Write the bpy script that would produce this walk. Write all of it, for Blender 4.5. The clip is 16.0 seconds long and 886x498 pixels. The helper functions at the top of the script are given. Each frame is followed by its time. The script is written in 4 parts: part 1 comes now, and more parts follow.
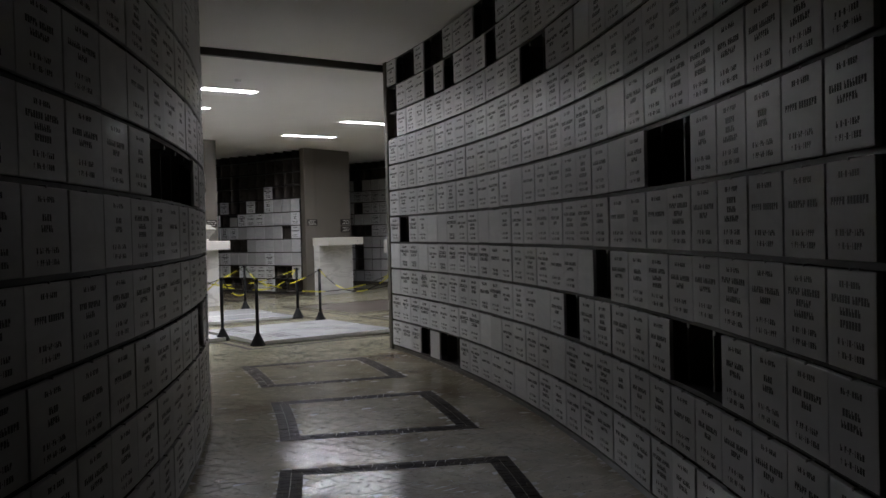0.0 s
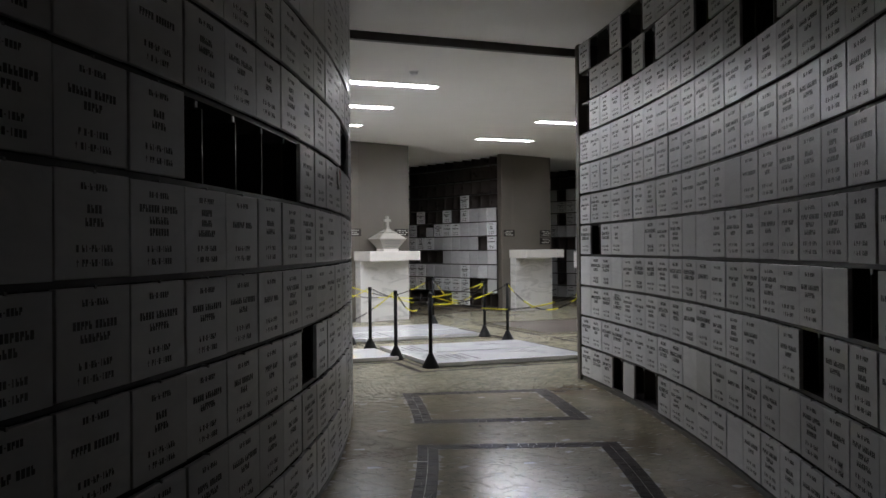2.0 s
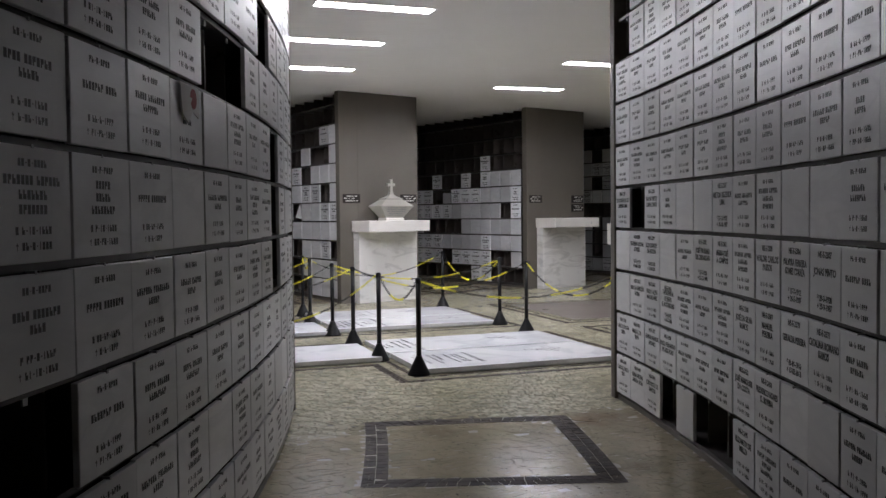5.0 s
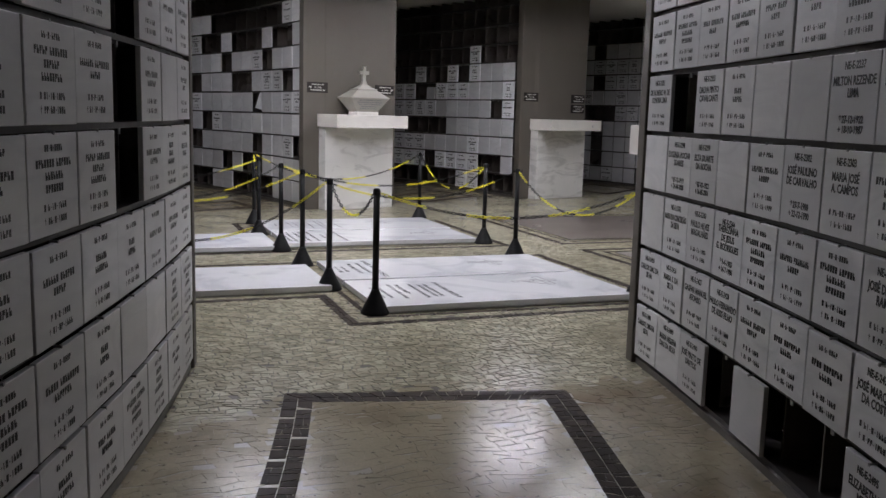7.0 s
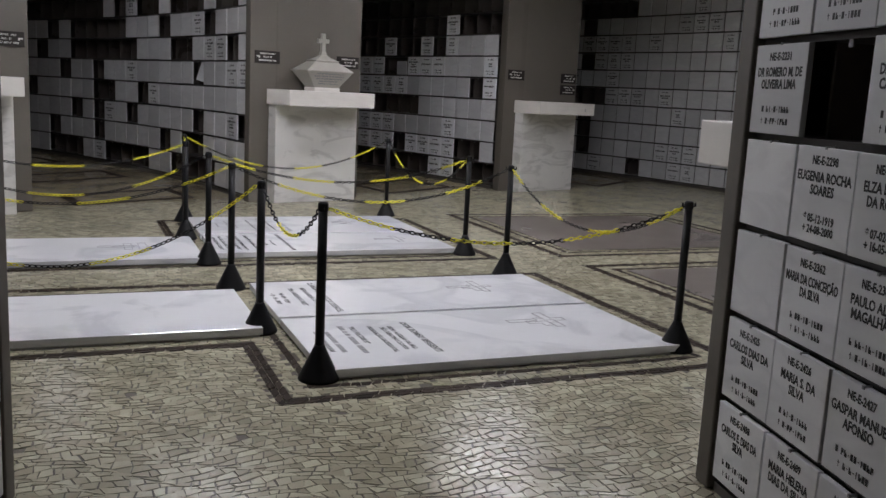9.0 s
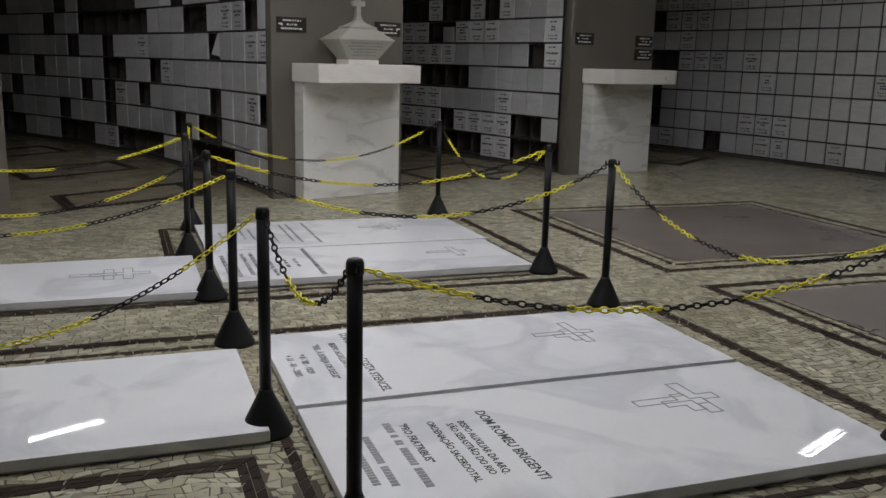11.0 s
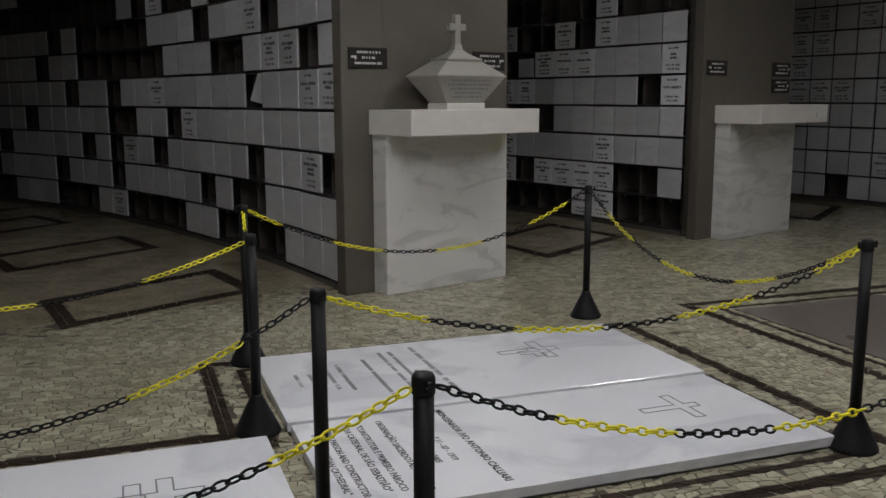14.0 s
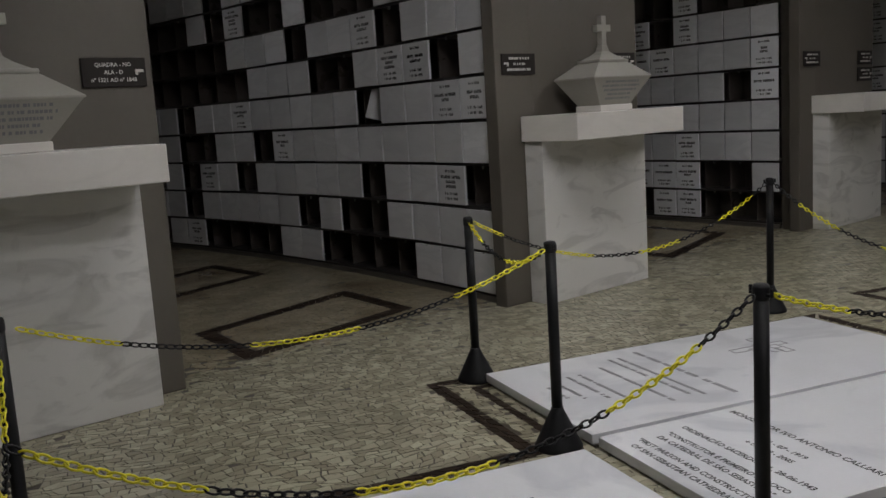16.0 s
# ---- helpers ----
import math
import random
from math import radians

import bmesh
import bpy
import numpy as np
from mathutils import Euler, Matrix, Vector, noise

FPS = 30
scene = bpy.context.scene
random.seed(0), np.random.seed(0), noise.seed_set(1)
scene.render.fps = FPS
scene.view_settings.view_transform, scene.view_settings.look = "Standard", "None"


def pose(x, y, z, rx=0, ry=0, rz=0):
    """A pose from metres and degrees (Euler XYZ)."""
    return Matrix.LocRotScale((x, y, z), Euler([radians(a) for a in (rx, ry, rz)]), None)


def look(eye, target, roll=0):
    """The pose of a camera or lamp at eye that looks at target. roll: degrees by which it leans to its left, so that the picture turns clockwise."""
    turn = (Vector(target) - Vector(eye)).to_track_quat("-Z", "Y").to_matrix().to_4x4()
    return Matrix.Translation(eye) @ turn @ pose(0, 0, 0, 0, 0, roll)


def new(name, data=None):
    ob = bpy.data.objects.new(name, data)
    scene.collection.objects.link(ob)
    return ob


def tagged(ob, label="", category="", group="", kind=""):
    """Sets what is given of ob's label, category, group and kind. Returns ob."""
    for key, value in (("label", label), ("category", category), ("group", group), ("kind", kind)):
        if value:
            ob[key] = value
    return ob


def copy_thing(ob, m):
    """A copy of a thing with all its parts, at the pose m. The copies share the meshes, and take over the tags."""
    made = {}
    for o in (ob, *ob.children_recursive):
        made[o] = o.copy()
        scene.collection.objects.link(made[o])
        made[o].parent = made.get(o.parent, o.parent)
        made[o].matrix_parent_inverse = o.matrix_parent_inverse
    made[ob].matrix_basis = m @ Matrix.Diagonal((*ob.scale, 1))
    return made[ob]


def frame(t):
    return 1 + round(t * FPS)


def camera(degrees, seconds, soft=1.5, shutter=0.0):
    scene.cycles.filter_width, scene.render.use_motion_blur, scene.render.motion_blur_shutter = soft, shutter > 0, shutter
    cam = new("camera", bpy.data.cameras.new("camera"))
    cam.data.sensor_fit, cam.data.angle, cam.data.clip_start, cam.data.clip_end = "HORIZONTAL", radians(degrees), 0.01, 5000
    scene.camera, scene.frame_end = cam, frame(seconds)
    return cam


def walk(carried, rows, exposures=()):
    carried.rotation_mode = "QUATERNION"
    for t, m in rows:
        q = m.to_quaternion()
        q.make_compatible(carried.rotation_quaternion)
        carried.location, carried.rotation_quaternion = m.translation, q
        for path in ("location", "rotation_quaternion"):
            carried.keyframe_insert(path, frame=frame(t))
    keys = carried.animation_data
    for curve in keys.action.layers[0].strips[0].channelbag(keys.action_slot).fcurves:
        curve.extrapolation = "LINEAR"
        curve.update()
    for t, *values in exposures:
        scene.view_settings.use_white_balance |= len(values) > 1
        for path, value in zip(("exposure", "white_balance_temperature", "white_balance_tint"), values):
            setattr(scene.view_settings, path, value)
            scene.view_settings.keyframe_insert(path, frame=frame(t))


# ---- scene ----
cam = camera(52.6, 16.0)
PATH = [
    (0, (0.144, -0.575, 1.489), (1.311, 1.049, 1.449), -1.4),
    (0.5, (0.42, -0.303, 1.474), (1.472, 1.397, 1.448), 0.2),
    (1, (0.668, 0.001, 1.472), (1.689, 1.721, 1.431), 0.2),
    (1.5, (0.949, 0.312, 1.447), (1.882, 2.081, 1.475), 0.3),
    (2, (1.216, 0.613, 1.448), (1.968, 2.466, 1.446), -0.5),
    (2.5, (1.405, 1.002, 1.44), (2.138, 2.862, 1.382), -0.6),
    (3, (1.64, 1.355, 1.454), (2.41, 3.2, 1.407), -1.9),
    (3.2, (1.766, 1.487, 1.463), (2.515, 3.342, 1.433), -2.6),
    (5.3, (2.685, 3.13, 1.485), (3.353, 5.012, 1.383), -0.4),
    (5.5, (2.75, 3.322, 1.477), (3.441, 5.194, 1.353), 0.2),
    (6, (2.931, 3.779, 1.466), (3.747, 5.593, 1.259), 0.6),
    (6.5, (3.156, 4.221, 1.463), (3.89, 6.067, 1.23), 1.4),
    (7, (3.387, 4.646, 1.429), (4.079, 6.499, 1.133), 1.5),
    (7.5, (3.567, 5.109, 1.444), (4.353, 6.913, 1.083), 2.3),
    (8, (3.774, 5.563, 1.466), (4.466, 7.41, 1.138), 2.1),
    (8.5, (3.921, 6.031, 1.453), (4.639, 7.868, 1.12), 2.4),
    (9, (4.027, 6.501, 1.454), (4.786, 8.319, 1.111), 2.9),
    (9.2, (4.089, 6.705, 1.441), (4.794, 8.545, 1.099), 2.5),
    (11.3, (4.587, 8.6, 1.459), (5.26, 10.436, 1.039), 1.3),
    (11.5, (4.613, 8.79, 1.453), (5.311, 10.616, 1.03), 1.6),
    (12, (4.65, 9.239, 1.458), (5.441, 11.022, 1.014), 2.2),
    (12.5, (4.714, 9.762, 1.478), (5.423, 11.573, 1.013), 1.7),
    (13, (4.676, 10.222, 1.486), (5.384, 12.042, 1.054), 2.1),
    (13.5, (4.598, 10.667, 1.486), (5.352, 12.479, 1.098), 1.1),
    (14, (4.466, 11.095, 1.483), (5.133, 12.951, 1.15), -0.2),
    (14.5, (4.167, 11.308, 1.489), (4.585, 13.243, 1.205), -1.3),
    (15, (3.805, 11.428, 1.486), (4.029, 13.393, 1.184), -2.2),
    (15.5, (3.498, 11.616, 1.444), (4.024, 13.52, 1.126), -2.4),
    (16, (3.188, 11.72, 1.46), (3.921, 13.556, 1.16), -3.6),
]
EXPOSURES = [(0, 0.8, 6350, 10), (3, 1.2, 6250, 10), (6, 1.06, 6250, 15), (8.5, 0.7, 6300, 14), (11.5, 0.17, 6550, 10), (13, -0.02, 6780, 10), (14, -0.1, 6500, 10), (15, -0.13, 6600, 10), (16, -0.21, 6600, 10)]
walk(cam, [(t, look(eye, target, roll)) for t, eye, target, roll in PATH], EXPOSURES)

# ---- world and lamps ----
world = bpy.data.worlds.new("world")
scene.world = world
world.use_nodes = True
world.node_tree.nodes["Background"].inputs[0].default_value = (0.0, 0.0, 0.0, 1)
world.node_tree.nodes["Background"].inputs[1].default_value = 0.0

CX, CY = -15.5, 13.75          # centre of the ring corridors
R_OUT, R_IN = 22.29, 19.70     # concave and convex wall of the corridor walked
PITCH_R = 4.32                 # step from ring to ring
ROW, BASE, ROWS_N = 0.327, 0.05, 11
ROW_N, BASE_N = 0.333, 0.055   # rows of the walls across the hall
STEP_E, STEP_W = 0.329, 0.389  # width of a niche in the two corridor walls
MOUTH = 8.85                   # where the floors of corridor and hall run into one another
W_END = -4.14                  # near end of the convex wall, along its arc
CEIL, HALL_CEIL = 3.66, 3.58
A_S = -0.21086                  # south end of the concave wall
U = Vector((0.951, 0.309, 0))  # along the line of pillars
N = Vector((0.309, -0.951, 0)) # out of the pillar faces, into the hall


def ring(r, a, z=0.0):
    return Vector((CX + r * math.cos(a), CY + r * math.sin(a), z))


# ---- materials ----
def material(name, base, rough=0.5, metal=0.0, noise_amt=0.15, scale=8.0, fine=90.0, bump=0.1, island=0.0, objrand=0.0,
             stain=0.0, stain_col=(0.1, 0.09, 0.07), rough_var=0.1, bump_dist=0.004, coat=0.0, spec=0.5, pits=0.0, pit_scale=35.0, pit_col=(0.05, 0.04, 0.03)):
    m = bpy.data.materials.new(name)
    m.use_nodes = True
    nt = m.node_tree
    n, l = nt.nodes, nt.links
    b = n["Principled BSDF"]
    b.inputs["Metallic"].default_value = metal
    b.inputs["Coat Weight"].default_value = coat
    b.inputs["Specular IOR Level"].default_value = spec
    b.inputs["Coat Roughness"].default_value = 0.12
    tc = n.new("ShaderNodeTexCoord")
    geo = n.new("ShaderNodeNewGeometry")
    big = n.new("ShaderNodeTexNoise")
    big.inputs["Scale"].default_value = scale
    big.inputs["Detail"].default_value = 6
    small = n.new("ShaderNodeTexNoise")
    small.inputs["Scale"].default_value = fine
    small.inputs["Detail"].default_value = 3
    l.new(geo.outputs["Position"], big.inputs["Vector"])
    l.new(geo.outputs["Position"], small.inputs["Vector"])
    mix = n.new("ShaderNodeMixRGB")
    mix.blend_type = "MULTIPLY"
    mix.inputs[0].default_value = 1.0
    mix.inputs[1].default_value = (*base, 1)
    val = n.new("ShaderNodeMath")
    val.operation = "MULTIPLY_ADD"
    val.inputs[1].default_value = noise_amt * 2
    val.inputs[2].default_value = 1 - noise_amt
    l.new(big.outputs["Fac"], val.inputs[0])
    v2 = n.new("ShaderNodeMath")
    v2.operation = "MULTIPLY_ADD"
    v2.inputs[1].default_value = noise_amt
    v2.inputs[2].default_value = -noise_amt / 2
    l.new(small.outputs["Fac"], v2.inputs[0])
    add = n.new("ShaderNodeMath")
    add.operation = "ADD"
    l.new(val.outputs[0], add.inputs[0])
    l.new(v2.outputs[0], add.inputs[1])
    last = add.outputs[0]
    for amount, source in ((island, geo.outputs["Random Per Island"]), (objrand, None)):
        if amount:
            if source is None:
                source = n.new("ShaderNodeObjectInfo").outputs["Random"]
            k = n.new("ShaderNodeMath")
            k.operation = "MULTIPLY_ADD"
            k.inputs[1].default_value = amount * 2
            k.inputs[2].default_value = 1 - amount
            l.new(source, k.inputs[0])
            mm = n.new("ShaderNodeMath")
            mm.operation = "MULTIPLY"
            l.new(last, mm.inputs[0])
            l.new(k.outputs[0], mm.inputs[1])
            last = mm.outputs[0]
    l.new(last, mix.inputs[2])
    colour = mix.outputs[0]
    if stain:
        st = n.new("ShaderNodeTexNoise")
        st.inputs["Scale"].default_value = scale * 0.45
        st.inputs["Detail"].default_value = 8
        l.new(geo.outputs["Position"], st.inputs["Vector"])
        rmp = n.new("ShaderNodeValToRGB")
        rmp.color_ramp.elements[0].position, rmp.color_ramp.elements[1].position = 0.5, 0.72
        l.new(st.outputs["Fac"], rmp.inputs[0])
        sc = n.new("ShaderNodeMath")
        sc.operation = "MULTIPLY"
        sc.inputs[1].default_value = stain
        l.new(rmp.outputs[0], sc.inputs[0])
        mx = n.new("ShaderNodeMixRGB")
        mx.inputs[2].default_value = (*stain_col, 1)
        l.new(sc.outputs[0], mx.inputs[0])
        l.new(colour, mx.inputs[1])
        colour = mx.outputs[0]
    if pits:
        pt = n.new("ShaderNodeTexNoise")
        pt.inputs["Scale"].default_value = pit_scale
        pt.inputs["Detail"].default_value = 2
        l.new(geo.outputs["Position"], pt.inputs["Vector"])
        pr = n.new("ShaderNodeValToRGB")
        pr.color_ramp.elements[0].position, pr.color_ramp.elements[1].position = 0.66, 0.7
        l.new(pt.outputs["Fac"], pr.inputs[0])
        pk = n.new("ShaderNodeMath")
        pk.operation = "MULTIPLY"
        pk.inputs[1].default_value = pits
        l.new(pr.outputs[0], pk.inputs[0])
        px = n.new("ShaderNodeMixRGB")
        px.inputs[2].default_value = (*pit_col, 1)
        l.new(pk.outputs[0], px.inputs[0])
        l.new(colour, px.inputs[1])
        colour = px.outputs[0]
    l.new(colour, b.inputs["Base Color"])
    rv = n.new("ShaderNodeMath")
    rv.operation = "MULTIPLY_ADD"
    rv.inputs[1].default_value = rough_var * 2
    rv.inputs[2].default_value = rough - rough_var
    rv.use_clamp = True
    l.new(big.outputs["Fac"], rv.inputs[0])
    l.new(rv.outputs[0], b.inputs["Roughness"])
    if bump:
        bp = n.new("ShaderNodeBump")
        bp.inputs["Strength"].default_value = bump
        bp.inputs["Distance"].default_value = bump_dist
        l.new(small.outputs["Fac"], bp.inputs["Height"])
        l.new(bp.outputs[0], b.inputs["Normal"])
    return m


def marble(name, base, vein, amount, scale, rough=0.3, objrand=0.0, rough_var=0.1, ramp=(0.42, 0.52, 0.62), bump=0.03):
    """White marble: soft grey veins bent by noise."""
    m = material(name, base, rough, noise_amt=0.05, scale=5, fine=60, bump=bump, objrand=objrand, rough_var=rough_var)
    nt = m.node_tree
    n, l = nt.nodes, nt.links
    b = n["Principled BSDF"]
    geo = next(x for x in n if x.type == "NEW_GEOMETRY")
    src = b.inputs["Base Color"].links[0].from_socket
    warp = n.new("ShaderNodeTexNoise")
    warp.inputs["Scale"].default_value = scale
    warp.inputs["Detail"].default_value = 7
    warp.inputs["Distortion"].default_value = 1.2
    mapping = n.new("ShaderNodeMapping")
    mapping.inputs["Rotation"].default_value = (0.5, 0.4, 0.6)
    mapping.inputs["Scale"].default_value = (1.0, 1.0, 3.2)
    l.new(geo.outputs["Position"], mapping.inputs["Vector"])
    l.new(mapping.outputs[0], warp.inputs["Vector"])
    rmp = n.new("ShaderNodeValToRGB")
    e = rmp.color_ramp.elements
    e[0].position, e[1].position = ramp[0], ramp[1]
    e[0].color, e[1].color = (0, 0, 0, 1), (1, 1, 1, 1)
    k = e.new(ramp[2])
    k.color = (0, 0, 0, 1)
    l.new(warp.outputs["Fac"], rmp.inputs[0])
    sc = n.new("ShaderNodeMath")
    sc.operation = "MULTIPLY"
    sc.inputs[1].default_value = amount
    l.new(rmp.outputs[0], sc.inputs[0])
    mx = n.new("ShaderNodeMixRGB")
    mx.inputs[2].default_value = (*vein, 1)
    l.new(sc.outputs[0], mx.inputs[0])
    l.new(src, mx.inputs[1])
    l.new(mx.outputs[0], b.inputs["Base Color"])
    return m


def glow(name, colour, strength):
    m = bpy.data.materials.new(name)
    m.use_nodes = True
    b = m.node_tree.nodes["Principled BSDF"]
    b.inputs["Base Color"].default_value = (0.8, 0.8, 0.8, 1)
    b.inputs["Emission Color"].default_value = (*colour, 1)
    b.inputs["Emission Strength"].default_value = strength
    return m


M_PLATE = marble("plate_marble", (0.72, 0.72, 0.73), (0.5, 0.5, 0.52), 0.25, 1.6, 0.35, objrand=0.13)
M_PLATE_NEW = marble("new_plate_marble", (0.93, 0.94, 0.96), (0.7, 0.7, 0.72), 0.12, 1.6, 0.3, objrand=0.05)
M_INK = material("black_lettering", (0.02, 0.02, 0.022), 0.5, noise_amt=0.3)
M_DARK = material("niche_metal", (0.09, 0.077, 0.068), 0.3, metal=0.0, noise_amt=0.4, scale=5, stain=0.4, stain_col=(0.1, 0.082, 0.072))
M_RAIL = material("rail_metal", (0.035, 0.031, 0.029), 0.4, noise_amt=0.3, scale=12)
M_STUD = material("rail_stud", (0.3, 0.3, 0.3), 0.35, metal=0.8, noise_amt=0.3, scale=12)
M_PILLAR = material("grey_brown_render", (0.108, 0.095, 0.078), 0.6, noise_amt=0.12, scale=2.0, fine=40, bump=0.12, stain=0.25, stain_col=(0.08, 0.07, 0.058))
M_CEIL = material("ceiling_plaster", (0.78, 0.77, 0.75), 0.9, noise_amt=0.04, scale=1.5, fine=60, bump=0.05)
M_STONE = material("beige_cobble", (0.39, 0.365, 0.265), 0.2, noise_amt=0.28, scale=2.2, fine=120, bump=0.12, island=0.26, stain=0.35, stain_col=(0.2, 0.165, 0.105), rough_var=0.06, spec=0.4, pits=0.5)
M_STONE1 = material("beige_cobble_single", (0.39, 0.365, 0.265), 0.2, noise_amt=0.28, scale=2.2, fine=120, bump=0.12, objrand=0.26, stain=0.35, stain_col=(0.2, 0.165, 0.105), rough_var=0.06, spec=0.4, pits=0.5)
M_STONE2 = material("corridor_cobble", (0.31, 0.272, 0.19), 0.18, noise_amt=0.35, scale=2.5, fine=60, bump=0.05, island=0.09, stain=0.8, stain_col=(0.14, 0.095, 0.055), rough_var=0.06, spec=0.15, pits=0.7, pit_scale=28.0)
M_BAND = material("dark_cobble", (0.03, 0.021, 0.015), 0.55, noise_amt=0.35, scale=8, fine=120, bump=0.15, island=0.4, rough_var=0.08, spec=0.04)
M_GROUT = material("grout", (0.07, 0.059, 0.042), 0.6, noise_amt=0.4, scale=6, fine=150, bump=0.2, spec=0.2)
M_GROUT2 = material("corridor_grout", (0.23, 0.2, 0.14), 0.3, noise_amt=0.4, scale=5, fine=150, bump=0.1, spec=0.3)
M_PLINTH = material("plinth_stone", (0.1, 0.09, 0.08), 0.35, noise_amt=0.3, scale=6)
M_URN = material("urn_stone", (0.34, 0.325, 0.285), 0.55, noise_amt=0.12, scale=5, fine=70, bump=0.08, stain=0.25, stain_col=(0.28, 0.26, 0.22))
M_SLAB = marble("tomb_marble", (0.83, 0.84, 0.86), (0.48, 0.5, 0.55), 0.4, 1.3, 0.007, rough_var=0.003, ramp=(0.5, 0.58, 0.75), bump=0.0)
M_PED = marble("pedestal_marble", (0.7, 0.69, 0.66), (0.4, 0.39, 0.37), 0.5, 1.7, 0.3, ramp=(0.5, 0.6, 0.78))
M_CAP = marble("cap_marble", (0.74, 0.71, 0.66), (0.6, 0.57, 0.52), 0.2, 1.5, 0.35)
M_BLACK = material("black_plastic", (0.01, 0.01, 0.011), 0.5, noise_amt=0.2, scale=20, spec=0.25)
M_YELLOW = material("yellow_plastic", (0.9, 0.82, 0.03), 0.4, noise_amt=0.1, scale=20)
M_SIGN = material("brown_sign", (0.022, 0.018, 0.016), 0.55, noise_amt=0.2, spec=0.2)
M_SIGNTXT = material("sign_lettering", (0.6, 0.58, 0.55), 0.5)
M_CEMENT = material("brown_cement", (0.135, 0.115, 0.1), 0.3, noise_amt=0.15, scale=1.2, fine=60, bump=0.06, stain=0.3, stain_col=(0.12, 0.1, 0.085))
M_SIDE = material("slab_side_marble", (0.5, 0.5, 0.5), 0.35, noise_amt=0.15, scale=9)
M_INK2 = material("worn_lettering", (0.26, 0.26, 0.27), 0.6, noise_amt=0.3)
M_ENGRAVE = material("engraved_line", (0.2, 0.2, 0.21), 0.6)
M_PAPER = material("paper", (0.7, 0.68, 0.66), 0.8, noise_amt=0.06)
M_RED = material("red_ink", (0.4, 0.12, 0.13), 0.7, noise_amt=0.3, scale=60)
M_FIXTURE = material("fixture_enamel", (0.7, 0.7, 0.7), 0.3, noise_amt=0.03)
M_TRAY = material("lamp_tray", (0.16, 0.16, 0.16), 0.4, noise_amt=0.05)
M_TUBE = glow("lit_tube", (0.97, 0.96, 1.0), 140.0)
M_TUBE_OLD = glow("aged_tube", (0.97, 0.96, 1.0), 30.0)


# ---- builders ----
def mesh_from(name, verts, faces, mats, idx=None, smooth=False):
    me = bpy.data.meshes.new(name)
    me.from_pydata([tuple(v) for v in verts], [], faces)
    for m in (mats if isinstance(mats, (list, tuple)) else [mats]):
        me.materials.append(m)
    if idx is not None:
        me.polygons.foreach_set("material_index", idx)
    if smooth:
        me.polygons.foreach_set("use_smooth", [True] * len(me.polygons))
    me.update()
    return me


def part(name, bm, mat, parent=None, label="", m=None):
    me = bpy.data.meshes.new(name)
    bmesh.ops.recalc_face_normals(bm, faces=bm.faces)
    bm.to_mesh(me)
    bm.free()
    for k in (mat if isinstance(mat, (list, tuple)) else [mat]):
        me.materials.append(k)
    ob = new(name, me)
    if parent is not None:
        ob.parent = parent
    if m is not None:
        ob.matrix_basis = m
    if label:
        tagged(ob, label)
    return ob


def empty(name, m, label, category, group="", kind=""):
    ob = new(name)
    ob.matrix_basis = m
    return tagged(ob, label, category, group, kind)


def box(bm, x0, x1, y0, y1, z0, z1, bevel=0.0, mat=0):
    r = bmesh.ops.create_cube(bm, size=1.0, matrix=Matrix.Translation(((x0 + x1) / 2, (y0 + y1) / 2, (z0 + z1) / 2)) @ Matrix.Diagonal((x1 - x0, y1 - y0, z1 - z0, 1)))
    faces = {f for v in r["verts"] for f in v.link_faces}
    for f in faces:
        f.material_index = mat
    if bevel:
        edges = {e for v in r["verts"] for e in v.link_edges}
        r2 = bmesh.ops.bevel(bm, geom=list(edges), offset=bevel, segments=2, affect="EDGES", profile=0.5)
        for f in r2["faces"]:
            f.material_index = mat
    return bm


def boxed(x0, x1, y0, y1, z0, z1, bevel=0.0):
    return box(bmesh.new(), x0, x1, y0, y1, z0, z1, bevel)


def lathe(bm, profile, seg=20, closed=True):
    loops = []
    for r, z in profile:
        loops.append([bm.verts.new((r * math.cos(k * 2 * math.pi / seg), r * math.sin(k * 2 * math.pi / seg), z)) for k in range(seg)])
    for a, b in zip(loops, loops[1:]):
        for k in range(seg):
            f = bm.faces.new((a[k], a[(k + 1) % seg], b[(k + 1) % seg], b[k]))
            f.smooth = True
    if closed:
        bm.faces.new(list(reversed(loops[0])))
        bm.faces.new(loops[-1])
    return bm


def arc_solid(r0, r1, a0, a1, z0, z1, n=None):
    """A curved slab between two radii, angles and heights."""
    n = n or max(2, int(abs(a1 - a0) * r1 / 0.3))
    vs, fs = [], []
    for i in range(n + 1):
        a = a0 + (a1 - a0) * i / n
        vs += [ring(r0, a, z0), ring(r1, a, z0), ring(r1, a, z1), ring(r0, a, z1)]
    for i in range(n):
        k = 4 * i
        for q in range(4):
            fs.append((k + q, k + (q + 1) % 4, k + 4 + (q + 1) % 4, k + 4 + q))
    fs += [(0, 1, 2, 3), (4 * n + 3, 4 * n + 2, 4 * n + 1, 4 * n)]
    bm = bmesh.new()
    bv = [bm.verts.new(v) for v in vs]
    for f in fs:
        bm.faces.new([bv[q] for q in f])
    return bm


# ---- niche plates: a few patterns of worn lettering, shared by all ----
PLATE_T = 0.022


